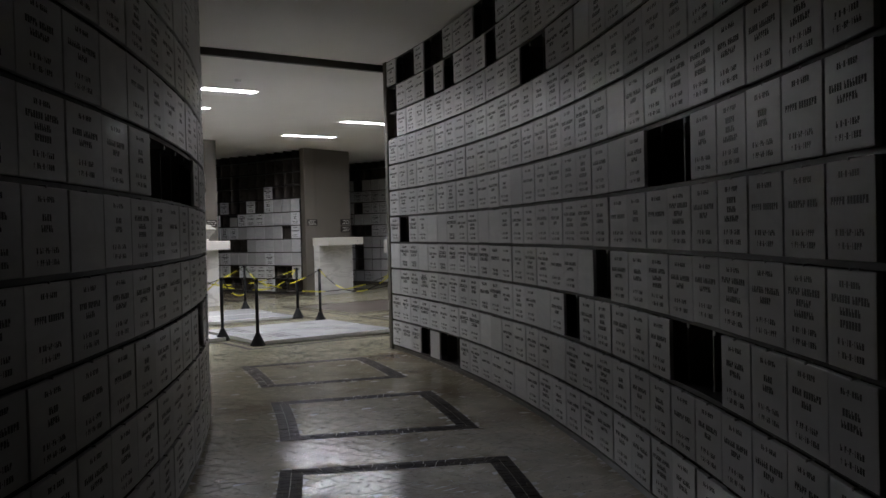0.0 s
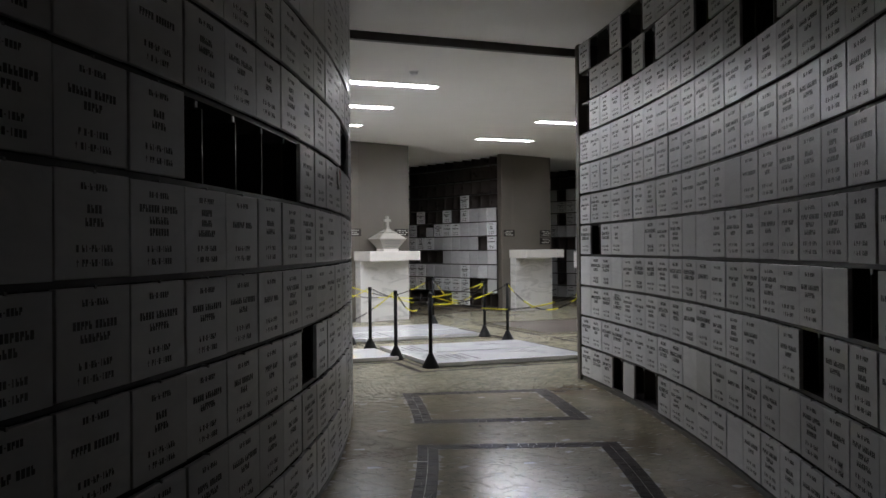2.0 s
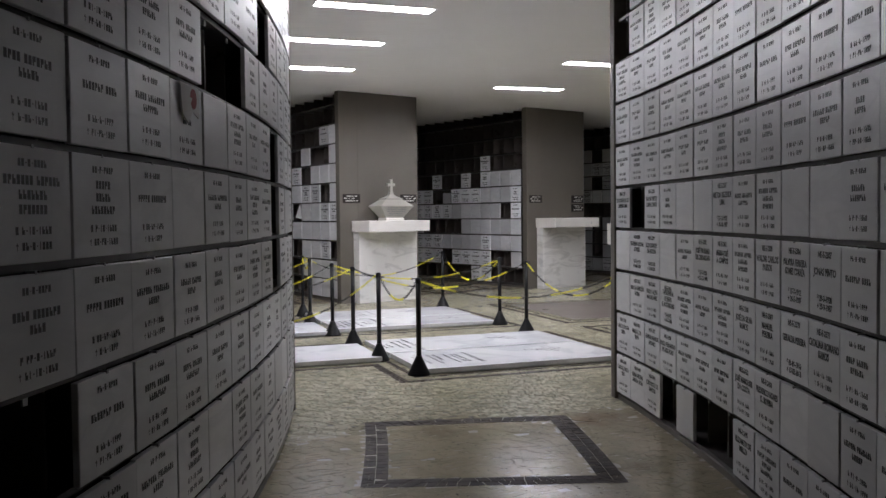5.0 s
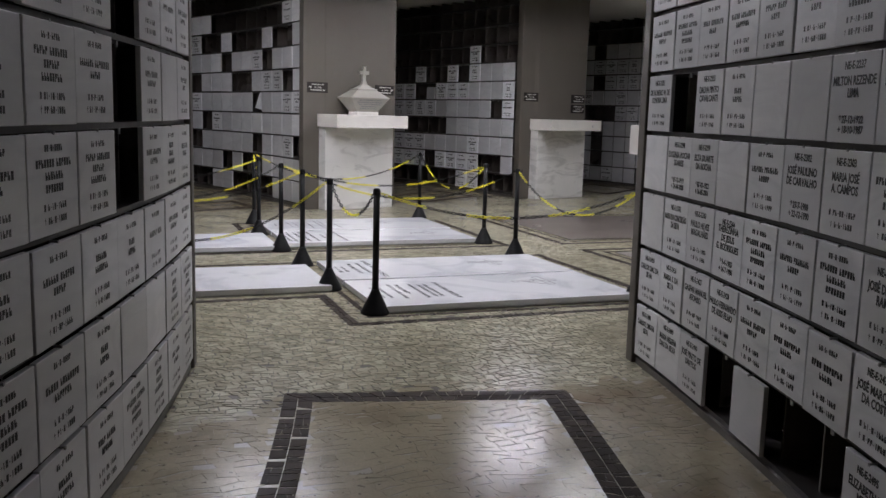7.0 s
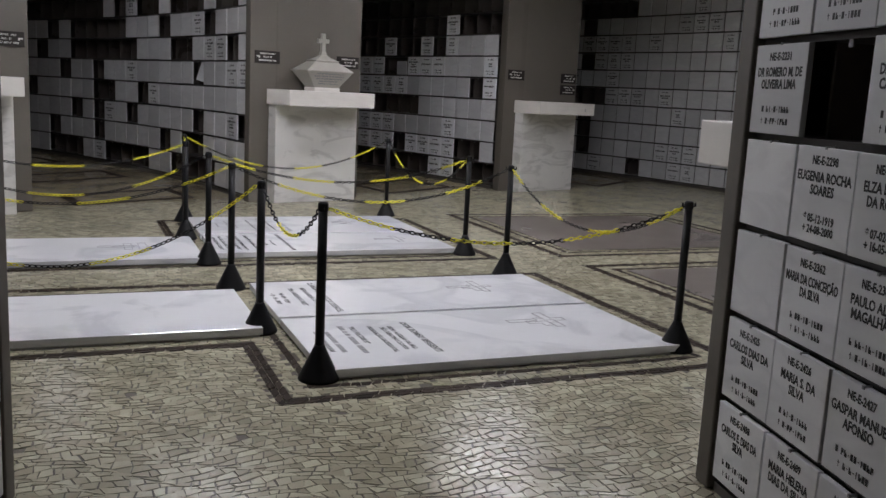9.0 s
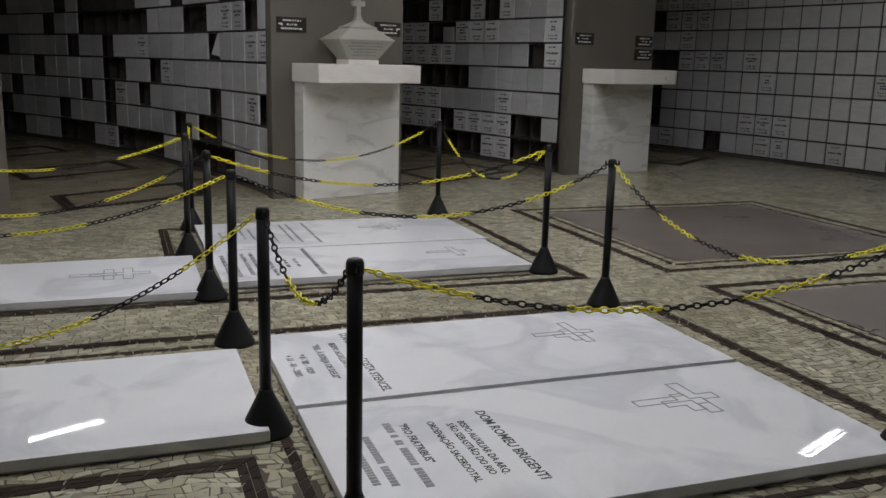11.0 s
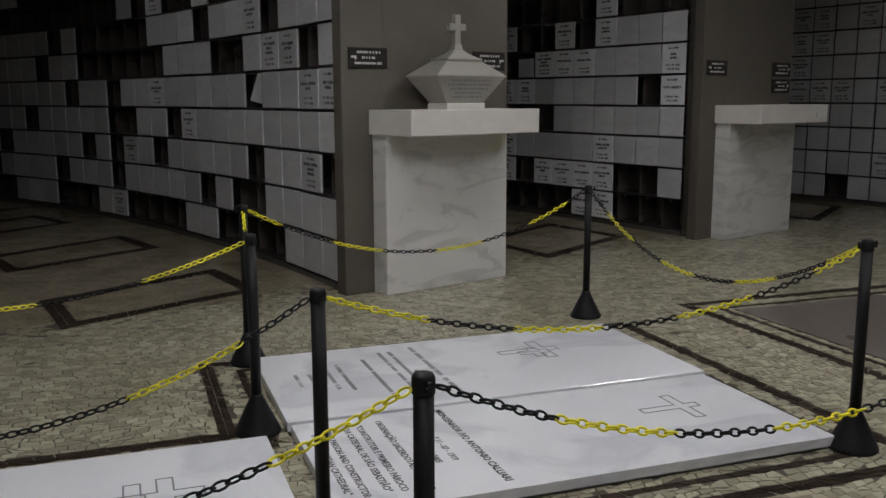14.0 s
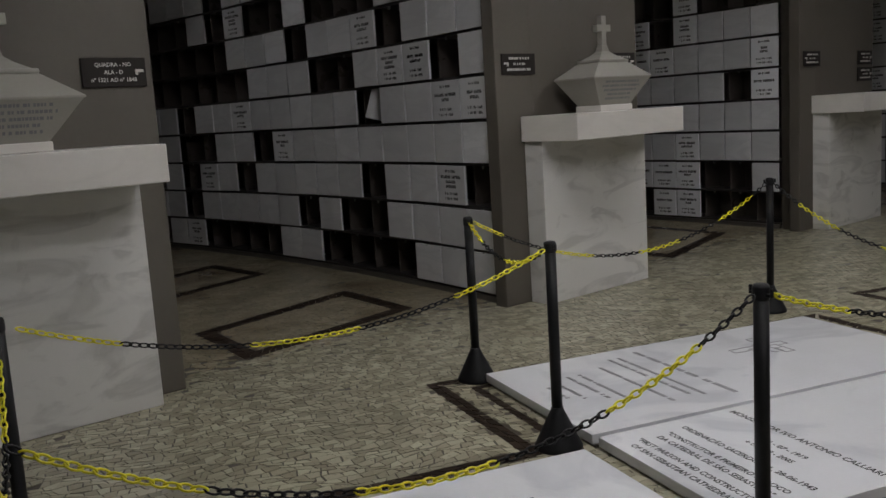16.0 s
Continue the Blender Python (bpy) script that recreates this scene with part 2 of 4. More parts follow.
def plate_mesh(w, h, kind, seed, stone):
    rnd = random.Random(seed)
    bm = boxed(-w / 2, w / 2, -PLATE_T, 0, 0, h, 0.003)
    if kind in "xd":
        def mark(x0, x1, z0, z1):
            y = -PLATE_T - 0.0012
            bm.faces.new([bm.verts.new((x0, y, z0)), bm.verts.new((x1, y, z0)), bm.verts.new((x1, y, z1)), bm.verts.new((x0, y, z1))]).material_index = 1

        def line(z, hh, text, widest):
            """Lettering too worn to read: a short bar for each character, hyphens as dashes."""
            wide = {"-": 0.7, " ": 0.6}
            total = sum(wide.get(ch, 0.8) for ch in text) * hh
            k = min(1.0, widest / total)
            x = -total * k / 2
            for ch in text:
                cw = wide.get(ch, 0.8) * hh * k
                lw = cw * 0.8
                if ch == "-":
                    mark(x + 0.2 * cw, x + lw * 0.85, z + hh * 0.4, z + hh * 0.56)
                elif ch == "1":
                    mark(x + lw * 0.3, x + lw * 0.68, z, z + hh)
                elif ch == "+":
                    mark(x + lw * 0.36, x + lw * 0.62, z, z + hh)
                    mark(x + lw * 0.1, x + lw * 0.355, z + hh * 0.58, z + hh * 0.76)
                    mark(x + lw * 0.625, x + lw * 0.9, z + hh * 0.58, z + hh * 0.76)
                elif ch != " ":
                    whole = rnd.random() < 0.5
                    mark(x, x + lw * (1.0 if whole else 0.5), z, z + hh)
                    if not whole:
                        low = rnd.choice((0.0, 0.0, 0.42))
                        mark(x + lw * 0.5, x + lw, z + hh * low, z + hh * (low + 0.58))
                x += cw
        s = h / 0.32
        rows = rnd.choice((1, 2, 2, 2, 3)) if kind == "x" else 0
        if rows:
            line(0.264 * s, 0.021 * s, "xx-x-xxxx", w * 0.62)
        top = (0, 0.178, 0.195, 0.214)[rows]
        for r in range(rows):
            words = " ".join("x" * rnd.randint(4, 8) for _ in range(1 if r else rnd.choice((1, 2, 2))))
            line((top - 0.04 * r) * s, 0.026 * s, words, w * 0.78)
        for r, sign_mark in enumerate("x+"):
            line((0.078 - 0.043 * r) * s, 0.022 * s, sign_mark + " " + rnd.choice(("xx", "x1", "x")) + "-" + rnd.choice(("xx", "x", "1x")) + "-1xxx", w * 0.66)
    me = bpy.data.meshes.new("plate")
    bmesh.ops.recalc_face_normals(bm, faces=bm.faces)
    for f in bm.faces:
        if f.material_index == 1 and f.normal.y > 0:
            f.normal_flip()
    bm.to_mesh(me)
    bm.free()
    me.materials.append(stone)
    me.materials.append(M_INK)
    return me


def plate_set(w, h, n, stone):
    """Plates with all lines worn (x), blank (o), and with worn dates alone (d)."""
    return {"x": [plate_mesh(w, h, "x", i, stone) for i in range(n)], "o": [plate_mesh(w, h, "o", 0, M_PLATE)], "d": [plate_mesh(w, h, "d", i, M_PLATE) for i in range(4)]}


def niche_wall(name, radius, face, s_end, step, away, cols, pattern, label, seed, words={}, joint=0.01, row_h=ROW, base_h=BASE, lettered=M_PLATE):
    """A curved wall of niches. face -1: its front looks to the centre, +1: away from it. away: sign of the angle from its near end on.
    pattern: rows from the bottom up, columns from the near end; x lettered plate, o blank plate, . open niche, t a plate fallen askew, s a short plate.
    words: number, name and dates of the plates that can be read; without dates those are worn marks."""
    rnd = random.Random(seed)
    depth = 0.34
    a0 = s_end / radius
    da = away * step / radius
    a1 = a0 + da * cols
    lo, hi = min(a0, a1), max(a0, a1)
    back = radius - face * depth
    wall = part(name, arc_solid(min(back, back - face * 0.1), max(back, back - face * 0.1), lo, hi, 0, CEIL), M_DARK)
    tagged(wall, label, "niche wall", kind="structure")
    r0, r1 = min(radius - face * 0.004, back + face * 0.002), max(radius - face * 0.004, back + face * 0.002)
    plinth = part("plinth", arc_solid(min(radius + face * 0.012, back + face * 0.002), max(radius + face * 0.012, back + face * 0.002), lo, hi, 0, base_h - 0.012), M_PLINTH, wall)
    for k in range(ROWS_N + 1):
        z = base_h + row_h * k
        part("rail", arc_solid(r0, r1, lo, hi, z - 0.011, min(z + 0.011, CEIL - 0.002)), M_RAIL, wall)
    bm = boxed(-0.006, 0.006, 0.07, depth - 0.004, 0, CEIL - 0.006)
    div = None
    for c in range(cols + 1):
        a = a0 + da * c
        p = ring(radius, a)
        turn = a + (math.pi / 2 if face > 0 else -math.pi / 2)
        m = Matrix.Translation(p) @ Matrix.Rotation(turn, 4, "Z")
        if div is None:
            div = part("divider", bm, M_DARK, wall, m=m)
        else:
            o = new("divider", div.data)
            o.parent, o.matrix_basis = wall, m
    plates = plate_set(step - joint, row_h - 0.026, 16, lettered)
    for k, row in enumerate(pattern):
        for c, ch in enumerate(row[:cols]):
            if ch == ".":
                continue
            a = a0 + da * (c + 0.5)
            turn = a + (math.pi / 2 if face > 0 else -math.pi / 2)
            proud = rnd.uniform(0.0, 0.006)
            m = Matrix.Translation(ring(radius + face * proud, a, base_h + row_h * k + 0.013 + rnd.uniform(-0.002, 0.002))) @ Matrix.Rotation(turn + rnd.uniform(-0.008, 0.008), 4, "Z")
            if ch == "t":
                m = m @ pose(0.04, 0.13, 0.01, 0, 17, 62)
            m = m @ Matrix.Rotation(rnd.uniform(-0.006, 0.006), 4, "Y")
            if ch == "s":
                m = m @ Matrix.Diagonal((0.8, 1, 0.75, 1))
            told = words.get((k, c), "").split("|")
            o = new("plate", rnd.choice(plates[("d" if len(told) == 2 and told[1][-1] != "." else "o") if told[0] else ch if ch in "xo" else "o"]))
            o.parent, o.matrix_basis = wall, m
            if told[0]:
                tall = row_h - 0.026
                for text, size, z in zip(told, (0.037, 0.043, 0.036), (0.86, 0.62, 0.2)):
                    wide = max(len(t) for t in text.split("/")) * size * 0.56
                    inscription(text.strip(".").replace("/", "\n"), size, pose(0, -PLATE_T - 0.0006, z * tall, 90) @ Matrix.Diagonal((min(0.85, 0.27 / wide), 1, 1, 1)), o, None, 0.03)
    bm = bmesh.new()
    for k, row in enumerate(pattern):
        for c, ch in enumerate(row[:cols]):
            a = a0 + da * (c + 0.5)
            turn = a + (math.pi / 2 if face > 0 else -math.pi / 2)
            m = Matrix.Translation(ring(radius, a, base_h + row_h * (k + 1))) @ Matrix.Rotation(turn, 4, "Z")
            n0 = len(bm.verts)
            if ch == ".":
                box(bm, -0.012, 0.012, 0.012, 0.018, -0.034, -0.011)
            else:
                box(bm, -0.005, 0.005, -PLATE_T - 0.006, -0.001, -0.017, -0.007)
            bm.verts.ensure_lookup_table()
            for v in bm.verts[n0:]:
                v.co = m @ v.co
    clips = part("plate_clip", bm, M_STUD, wall, "small dull metal clips along the rails")
    tagged(clips, kind="stuff")
    return wall


def filled(cols, ch="x", seed=0, blanks=0.1, gaps=0.0):
    rnd = random.Random(seed)
    return ["".join("." if rnd.random() < gaps else "o" if rnd.random() < blanks else ch for _ in range(cols)) for _ in range(ROWS_N)]


def put(rows, spots):
    """Write characters into a pattern: 'row col text' triples."""
    rows = [list(r) for r in rows]
    for spot in spots.split(","):
        r, c, text = spot.split()
        for i, ch in enumerate(text):
            if int(c) + i < len(rows[int(r)]):
                rows[int(r)][int(c) + i] = ch
    return ["".join(r) for r in rows]


def inscription(text, size, m, parent, mat=None, bold=0.014):
    """Lettering cut from the built-in font, a hair proud of its ground."""
    cu = bpy.data.curves.new("inscription", "FONT")
    cu.body, cu.size, cu.align_x, cu.align_y = text, size, "CENTER", "CENTER"
    cu.extrude, cu.resolution_u, cu.space_line, cu.offset = 0.0004, 2, 0.95, size * bold
    cu.materials.append(mat or M_INK)
    o = new("inscription", cu)
    o.parent, o.matrix_basis = parent, m
    return o


right_rows = put(filled(28, seed=3, blanks=0.06), "4 1 .,0 3 .o..,2 16 .,3 18 .,2 22 ..,5 21 ..,8 13 ..,10 0 x..x..xxx..,9 4 .x.,9 10 .,8 0 .,9 0 .,3 0 oxxoxx,2 0 oxxx,4 5 o,4 9 o,4 10 o,1 10 o,0 9 x")
left_rows = put(filled(26, seed=5, blanks=0.06), "3 3 .,4 3 .,5 3 .,7 4 .,5 12 ....,6 6 ..,2 11 .,5 7 o")
east = niche_wall("wall_east", R_OUT, -1, A_S * R_OUT, STEP_E, -1, 28, right_rows, "curved wall of white marble niche plates with black lettering", 11,
                  {(4, 6): "NE-E-2237|MILTON REZENDE/LIMA|* 27-12-1922/+ 18-10-1987", (4, 0): "NE-E-2231|DR ROMERO M. DE/OLIVEIRA LIMA", (4, 2): "NE-E-2233|DALVA PINTO/CAVALCANTI",
                   (3, 1): "NE-E-2298|EUGENIA ROCHA/SOARES|* 05-12-1919/+ 24-08-2000", (3, 2): "NE-E-2299|ELZA DUARTE/DA ROCHA|* 07-02-1922/+ 16-05-2001",
                   (3, 5): "NE-E-2302|JOSÉ PAULINO/DE CARVALHO|* 27-7-1900/+ 22-12-1990", (3, 6): "NE-E-2303|MARIA JOSÉ/A. CAMPOS", (3, 8): "NE-E-2305|WALDIR CARLOS/PASSOS",
                   (3, 9): "NE-E-2306|PALMYRA FERREIRA/GOMES CORRÊA|* 17-7-1912/+ 26-5-1987", (3, 10): "NE-E-2307|JONAS PINTO|* 29-3-1928/+ 29-9-1987",
                   (2, 1): "NE-E-2362|MARIA DA CONCEIÇÃO/DA SILVA", (2, 2): "NE-E-2363|PAULO ALVES/MAGALHÃES", (2, 3): "NE-E-2364|THEREZINHA/DE JESUS/G. RODRIGUES|* 9-4-1933/+ 14-7-1986",
                   (2, 7): "NE-E-2368|JOSÉ DA SILVA/RAMOS", (2, 8): "NE-E-2369|MANUEL/PEREIRA", (2, 9): "NE-E-2370|GERALDA PEREIRA|* 01-01-1916/+ 17-02-2013", (2, 10): "NE-E-2371|CATALINA ROMANO/RAMOS",
                   (1, 0): "NE-E-2425|CARLOS DIAS DA/SILVA", (1, 1): "NE-E-2426|MARIA S. DA/SILVA", (1, 2): "NE-E-2427|GASPAR MANUEL/AFONSO", (1, 3): "NE-E-2428|PAULO FERNANDO/DE ASSIS FILHO",
                   (1, 7): "NE-E-2432|JOSÉ MARQUES/DA COSTA", (1, 8): "NE-E-2433|FREDERICO NUNES/D. SILVEIRA", (0, 0): "NE-E-2488|CARLOS E. DIAS DA/SILVA", (0, 1): "NE-E-2489|MARIA HELENA/DIAS DA SILVA.",
                   (0, 2): "NE-E-2490|JOSÉ PINTO DE/SANTOS", (0, 7): "NE-E-2495|ELIZABETH DE/MELLO"})
niche_wall("wall_west", R_IN, 1, W_END, STEP_W, -1, 26, left_rows, "convex wall of white marble niche plates with dark rails", 12)
north1 = ["ooo....oo....xo...oo", "oooo..o.ooooo.ooo.oo", ".xoo.ooooo.ox.o.oooo", "oooooooox.oo..ooooo.", "xxootoooooxoo.oo.ooo", "o.xxo..ooo......oo.o", "ooo.xoo.ooo.....o.oo",
          "o..o...o..x.o.......", "ox.......oo.ooo.....", "." * 20, "." * 20]
north2 = ["...xx..........", "o..xxxx.xxxooxo", "oooxooooxxxxoox", "oooooo....ooxoo", "x.oooooxxxxoxoo", "xoooxxxs.xxoo.o", "ooox.x..x......", "...x...........", "." * 15, "." * 15, "." * 15]
# the third wall, seen face on: its open niche is column 12
north3 = ["oxoooxooxxoo.ooxoxoooxoo", "ooooooooxxxooooo.ooxoooo", "oooooooooooooooo.oo..xoo", "oooxoooooxoooooo.oooxooo", "oooooooooox" + "oxxx..." + "oo..oo", "ooooooooooooooxoox.ooxoo",
          "oooxooooooooo" + "xxx.o.oo.oo", "ooooooxoooox" + "oxxxxooooooo", "ooxooxoxxxoo" + "oooo.ooo.ooo", "ooooooooxoooo...........", "oooooo.ooo.............."]
niche_wall("wall_north_1", 21.92, -1, 4.0, 0.395, 1, 26, [r + e for r, e in zip(north1, ("o..ooo", "oo.ooo", "o.oo.o", "oooooo", "oo.ooo", "ooo..o", "oo.oo.", "..ooo.", "ooo...", "......", "......"))], "wall of niches, many open, some with blank marble plates", 13, joint=0.018, row_h=ROW_N, base_h=BASE_N)
niche_wall("wall_north_2", 26.2, -1, 5.53, 0.347, 1, 15, north2, "wall of niches, upper ones open and dark", 14, joint=0.018, row_h=ROW_N, base_h=BASE_N, lettered=M_PLATE_NEW)
niche_wall("wall_north_3", 30.42, -1, 3.24, 0.338, 1, 24, north3, "wall of niches mostly closed with pale marble plates", 15, joint=0.028, row_h=ROW_N, base_h=BASE_N)

wn = (W_END - 8.5 * STEP_W) / R_IN
notice = empty("paper_notice", Matrix.Translation(ring(R_IN + 0.0325, wn, BASE + 5 * ROW + 0.013)) @ Matrix.Rotation(wn + math.pi / 2, 4, "Z"), "torn white paper with a red stamp stuck on a plate", "paper notice")
bm = bmesh.new()
sheet_line = ((-0.11, 0.3), (0.115, 0.3), (0.125, 0.2), (0.1, 0.18), (0.04, 0.2), (-0.03, 0.15), (-0.1, 0.18))
fronts = [bm.verts.new((x, -0.001 - 0.006 * (z < 0.19), z)) for x, z in sheet_line]
backs = [bm.verts.new((x, 0.0, z)) for x, z in sheet_line]
bm.faces.new(fronts)
bm.faces.new(list(reversed(backs)))
for k in range(7):
    bm.faces.new((fronts[k], backs[k], backs[(k + 1) % 7], fronts[(k + 1) % 7]))
part("sheet", bm, M_PAPER, notice)
part("stamp", lathe(bmesh.new(), [(0.04, 0.0), (0.04, 0.0012)], 18), M_RED, notice, "red round stamp", m=pose(0.045, -0.0022, 0.25, 90))


# ---- ceilings, floor base, closing walls ----
bm = boxed(-12, 26, MOUTH, 32, -0.3, -0.0035)
tagged(part("floor", bm, M_GROUT), "polished cobble mosaic floor in beige and dark stone", "floor", kind="structure")
tagged(part("floor_corridor", boxed(-12, 26, -9, MOUTH, -0.3, -0.0019), M_GROUT2), "smooth polished cobble floor of the corridor", "floor", kind="structure")
# the lamp at (9.05, 12.05) is unseen, added to brighten the hall
LAMPS = ((5.03, 11.66), (5.03, 13.52), (5.15, 15.52), (9.05, 12.05), (9.05, 14.1), (9.05, 16.6))
SIDE_LAMPS = ((13.2, 17.1), (3.6, 20.3))
bm = bmesh.new()
y = 9.42
rows_y = sorted({ly for _, ly in LAMPS})
for ly in rows_y:
    box(bm, -12, 26, y, ly - 0.1, HALL_CEIL, HALL_CEIL + 0.3)
    x = -12
    for lx in sorted(a for a, b in LAMPS if b == ly):
        box(bm, x, lx - 0.61, ly - 0.1, ly + 0.1, HALL_CEIL, HALL_CEIL + 0.3)
        x = lx + 0.61
    box(bm, x, 26, ly - 0.1, ly + 0.1, HALL_CEIL, HALL_CEIL + 0.3)
    y = ly + 0.1
box(bm, -12, 26, y, 32, HALL_CEIL, HALL_CEIL + 0.3)
tagged(part("ceiling_hall", bm, M_CEIL), "white plastered ceiling with recessed lamps", "ceiling", kind="structure")
tagged(part("ceiling_corridor", boxed(-12, 26, -9, 9.34, CEIL, CEIL + 0.3), M_CEIL), "white plastered corridor ceiling", "ceiling", kind="structure")
tagged(part("trim", boxed(-12, 26, 9.345, 9.415, HALL_CEIL - 0.005, CEIL + 0.29), M_RAIL), "dark joint strip across the ceiling", "trim", kind="structure")
for nm, r0, r1, a0, a1 in (("wall_east_rear", R_OUT, R_OUT + 0.3, A_S - 28 * STEP_E / R_OUT - 0.75, A_S - 28 * STEP_E / R_OUT - 0.0002), ("wall_west_rear", R_IN - 0.3, R_IN, (W_END - 26 * STEP_W) / R_IN - 0.75, (W_END - 26 * STEP_W) / R_IN - 0.0002)):
    tagged(part(nm, arc_solid(r0, r1, a0, a1, 0, CEIL - 0.002), M_PILLAR), "plain grey-brown rendered curved wall", "wall", kind="structure")
for nm, b4 in (("wall_far_north", (-12, 26, 32, 32.3)), ("wall_far_south", (-12, 26, -9.3, -9)), ("wall_far_west", (-12.3, -12, -9, 32)), ("wall_far_east", (26, 26.3, -9, 32))):
    tagged(part(nm, boxed(*b4, -0.3, 4.1), M_PILLAR), "plain grey-brown rendered wall", "wall", kind="structure")


# ---- pillars at the block ends ----
def pillar(name, corner, width, depth, z1, m):
    return tagged(part(name, boxed(0, width, 0, depth, 0, z1, 0.008), M_PILLAR, m=m), "grey-brown rendered pillar at the end of a niche block", "pillar", kind="structure")


UANG = math.degrees(math.atan2(U.y, U.x))
P1C = Vector((6.02, 17.60, 0))
STEP = Vector((4.07, 1.33, 0))
PILLARS = [P1C + STEP * k for k in (-2, -1, 0, 1)]
PILLARS[1] = PILLARS[1] + Vector((0.131, 0.095, 0))
for i, p in enumerate(PILLARS):
    pillar("pillar_%d" % (i + 1), p, 1.62, 0.12, HALL_CEIL - 0.003, pose(p.x, p.y, 0, 0, 0, UANG))
for nm, r, s0, s1 in (("pillar_6", 21.93, 3.93, 4.0), ("pillar_7", 26.21, 5.27, 5.53)):
    tagged(part(nm, arc_solid(r, r + 0.3, s0 / r, s1 / r - 0.0003, 0, HALL_CEIL - 0.004), M_PILLAR), "grey-brown rendered return between pillar and niches", "pillar", kind="structure")
pillar("pillar_8", None, 1.7, 0.1, CEIL - 0.003, Matrix.Translation(ring(R_OUT - 0.035, A_S + 0.0005)) @ Matrix.Rotation(A_S, 4, "Z"))
pillar("pillar_9", None, 1.7, 0.1, CEIL - 0.003, Matrix.Translation(ring(R_IN + 0.03 - 1.7, W_END / R_IN + 0.0005)) @ Matrix.Rotation(W_END / R_IN, 4, "Z"))


# ---- pedestals and urns ----
def pedestal(m, label, emblem=False):
    """Local x along the face, y into the pillar; the pillar face is y = 0."""
    p = empty("pedestal", m, label, "pedestal", "pedestals before the pillars")
    part("body", boxed(0, 1.2, -0.18, -0.002, 0, 1.208, 0.004), M_PED, p)
    part("top", boxed(-0.03, 1.21, -0.55, -0.002, 1.21, 1.396, 0.006), M_CAP, p)
    if emblem:
        part("emblem", boxed(0.98, 1.0, -0.554, -0.5495, 1.27, 1.31, 0.002), M_SIDE, p, "small worn grey emblem")
    return p


def frustum(bm, w0, d0, z0, w1, d1, z1):
    a = [bm.verts.new((sx * w0 / 2, sy * d0 / 2, z0)) for sx, sy in ((-1, -1), (1, -1), (1, 1), (-1, 1))]
    b = [bm.verts.new((sx * w1 / 2, sy * d1 / 2, z1)) for sx, sy in ((-1, -1), (1, -1), (1, 1), (-1, 1))]
    for k in range(4):
        bm.faces.new((a[k], a[(k + 1) % 4], b[(k + 1) % 4], b[k]))
    bm.faces.new(list(reversed(a)))
    bm.faces.new(b)
    return bm


def urn(m, label):
    u = empty("urn", m, label, "urn", "urns on the pedestals")
    part("foot", boxed(-0.185, 0.185, -0.12, 0.12, 0, 0.045, 0.004), M_CAP, u)
    bm = frustum(bmesh.new(), 0.35, 0.21, 0.045, 0.655, 0.38, 0.238)
    body = part("body", bm, M_URN, u)
    bm = frustum(bmesh.new(), 0.67, 0.39, 0.238, 0.67, 0.39, 0.248)
    frustum(bm, 0.67, 0.39, 0.248, 0.33, 0.2, 0.358)
    part("lid", bm, M_URN, u)
    bm = boxed(-0.17, 0.17, -0.11, 0.11, 0.356, 0.38, 0.008)
    frustum(bm, 0.29, 0.18, 0.38, 0.15, 0.1, 0.415)
    frustum(bm, 0.15, 0.1, 0.415, 0.085, 0.06, 0.44)
    frustum(bm, 0.085, 0.06, 0.44, 0.055, 0.046, 0.49)
    part("finial", bm, M_URN, u)
    bm = boxed(-0.026, 0.026, -0.022, 0.022, 0.49, 0.70, 0.003)
    box(bm, -0.078, 0.078, -0.022, 0.022, 0.585, 0.635, 0.003)
    part("cross", bm, M_URN, u)
    bm = bmesh.new()
    rnd = random.Random(4)
    for k, w in enumerate((0.38, 0.42, 0.36, 0.27, 0.28)):
        z = 0.204 - 0.03 * k
        x = -w / 2
        while x < w / 2:
            lw = rnd.uniform(0.008, 0.018)
            t = (z - 0.045) / 0.193
            y = -(0.105 + 0.085 * t) - 0.002
            q = [bm.verts.new((x, y, z)), bm.verts.new((x + lw, y, z)), bm.verts.new((x + lw, y - 0.007, z + 0.015)), bm.verts.new((x, y - 0.007, z + 0.015))]
            bm.faces.new(q)
            x += lw + rnd.choice((0.004, 0.004, 0.014))
    part("inscription", bm, M_ENGRAVE, body)
    return u


def sign(m, label, flip, words=""):
    s = empty("direction_sign", m, label, "sign", "signs on the pillars")
    part("board", boxed(0, 0.34, -0.012, 0, 0, 0.15, 0.002), M_SIGN, s)
    rnd = random.Random(9)
    bm = bmesh.new()
    if words:
        inscription(words, 0.029, pose(0.165, -0.0124, 0.075, 90), s, M_SIGNTXT).data.space_line = 1.35
    for k, w in enumerate(() if words else (0.2, 0.11, 0.24)):
        x = 0.17 - w / 2
        z = 0.108 - 0.04 * k
        while x < 0.17 + w / 2:
            lw = rnd.uniform(0.007, 0.016)
            box(bm, x, x + lw, -0.0145, -0.0122, z, z + 0.017)
            x += lw + rnd.choice((0.005, 0.005, 0.015))
    if words:
        bm.free()
    else:
        tagged(part("lettering", bm, M_SIGNTXT, s), kind="stuff")
    x0 = 0.02 if flip else 0.28
    bm = boxed(x0, x0 + 0.045, -0.0145, -0.0122, 0.074, 0.089, 0.003)
    box(bm, x0 + (0.03 if flip else 0), x0 + (0.045 if flip else 0.015), -0.0145, -0.0122, 0.061, 0.075, 0.002)
    part("pointer", bm, M_SIGNTXT, s)
    return s


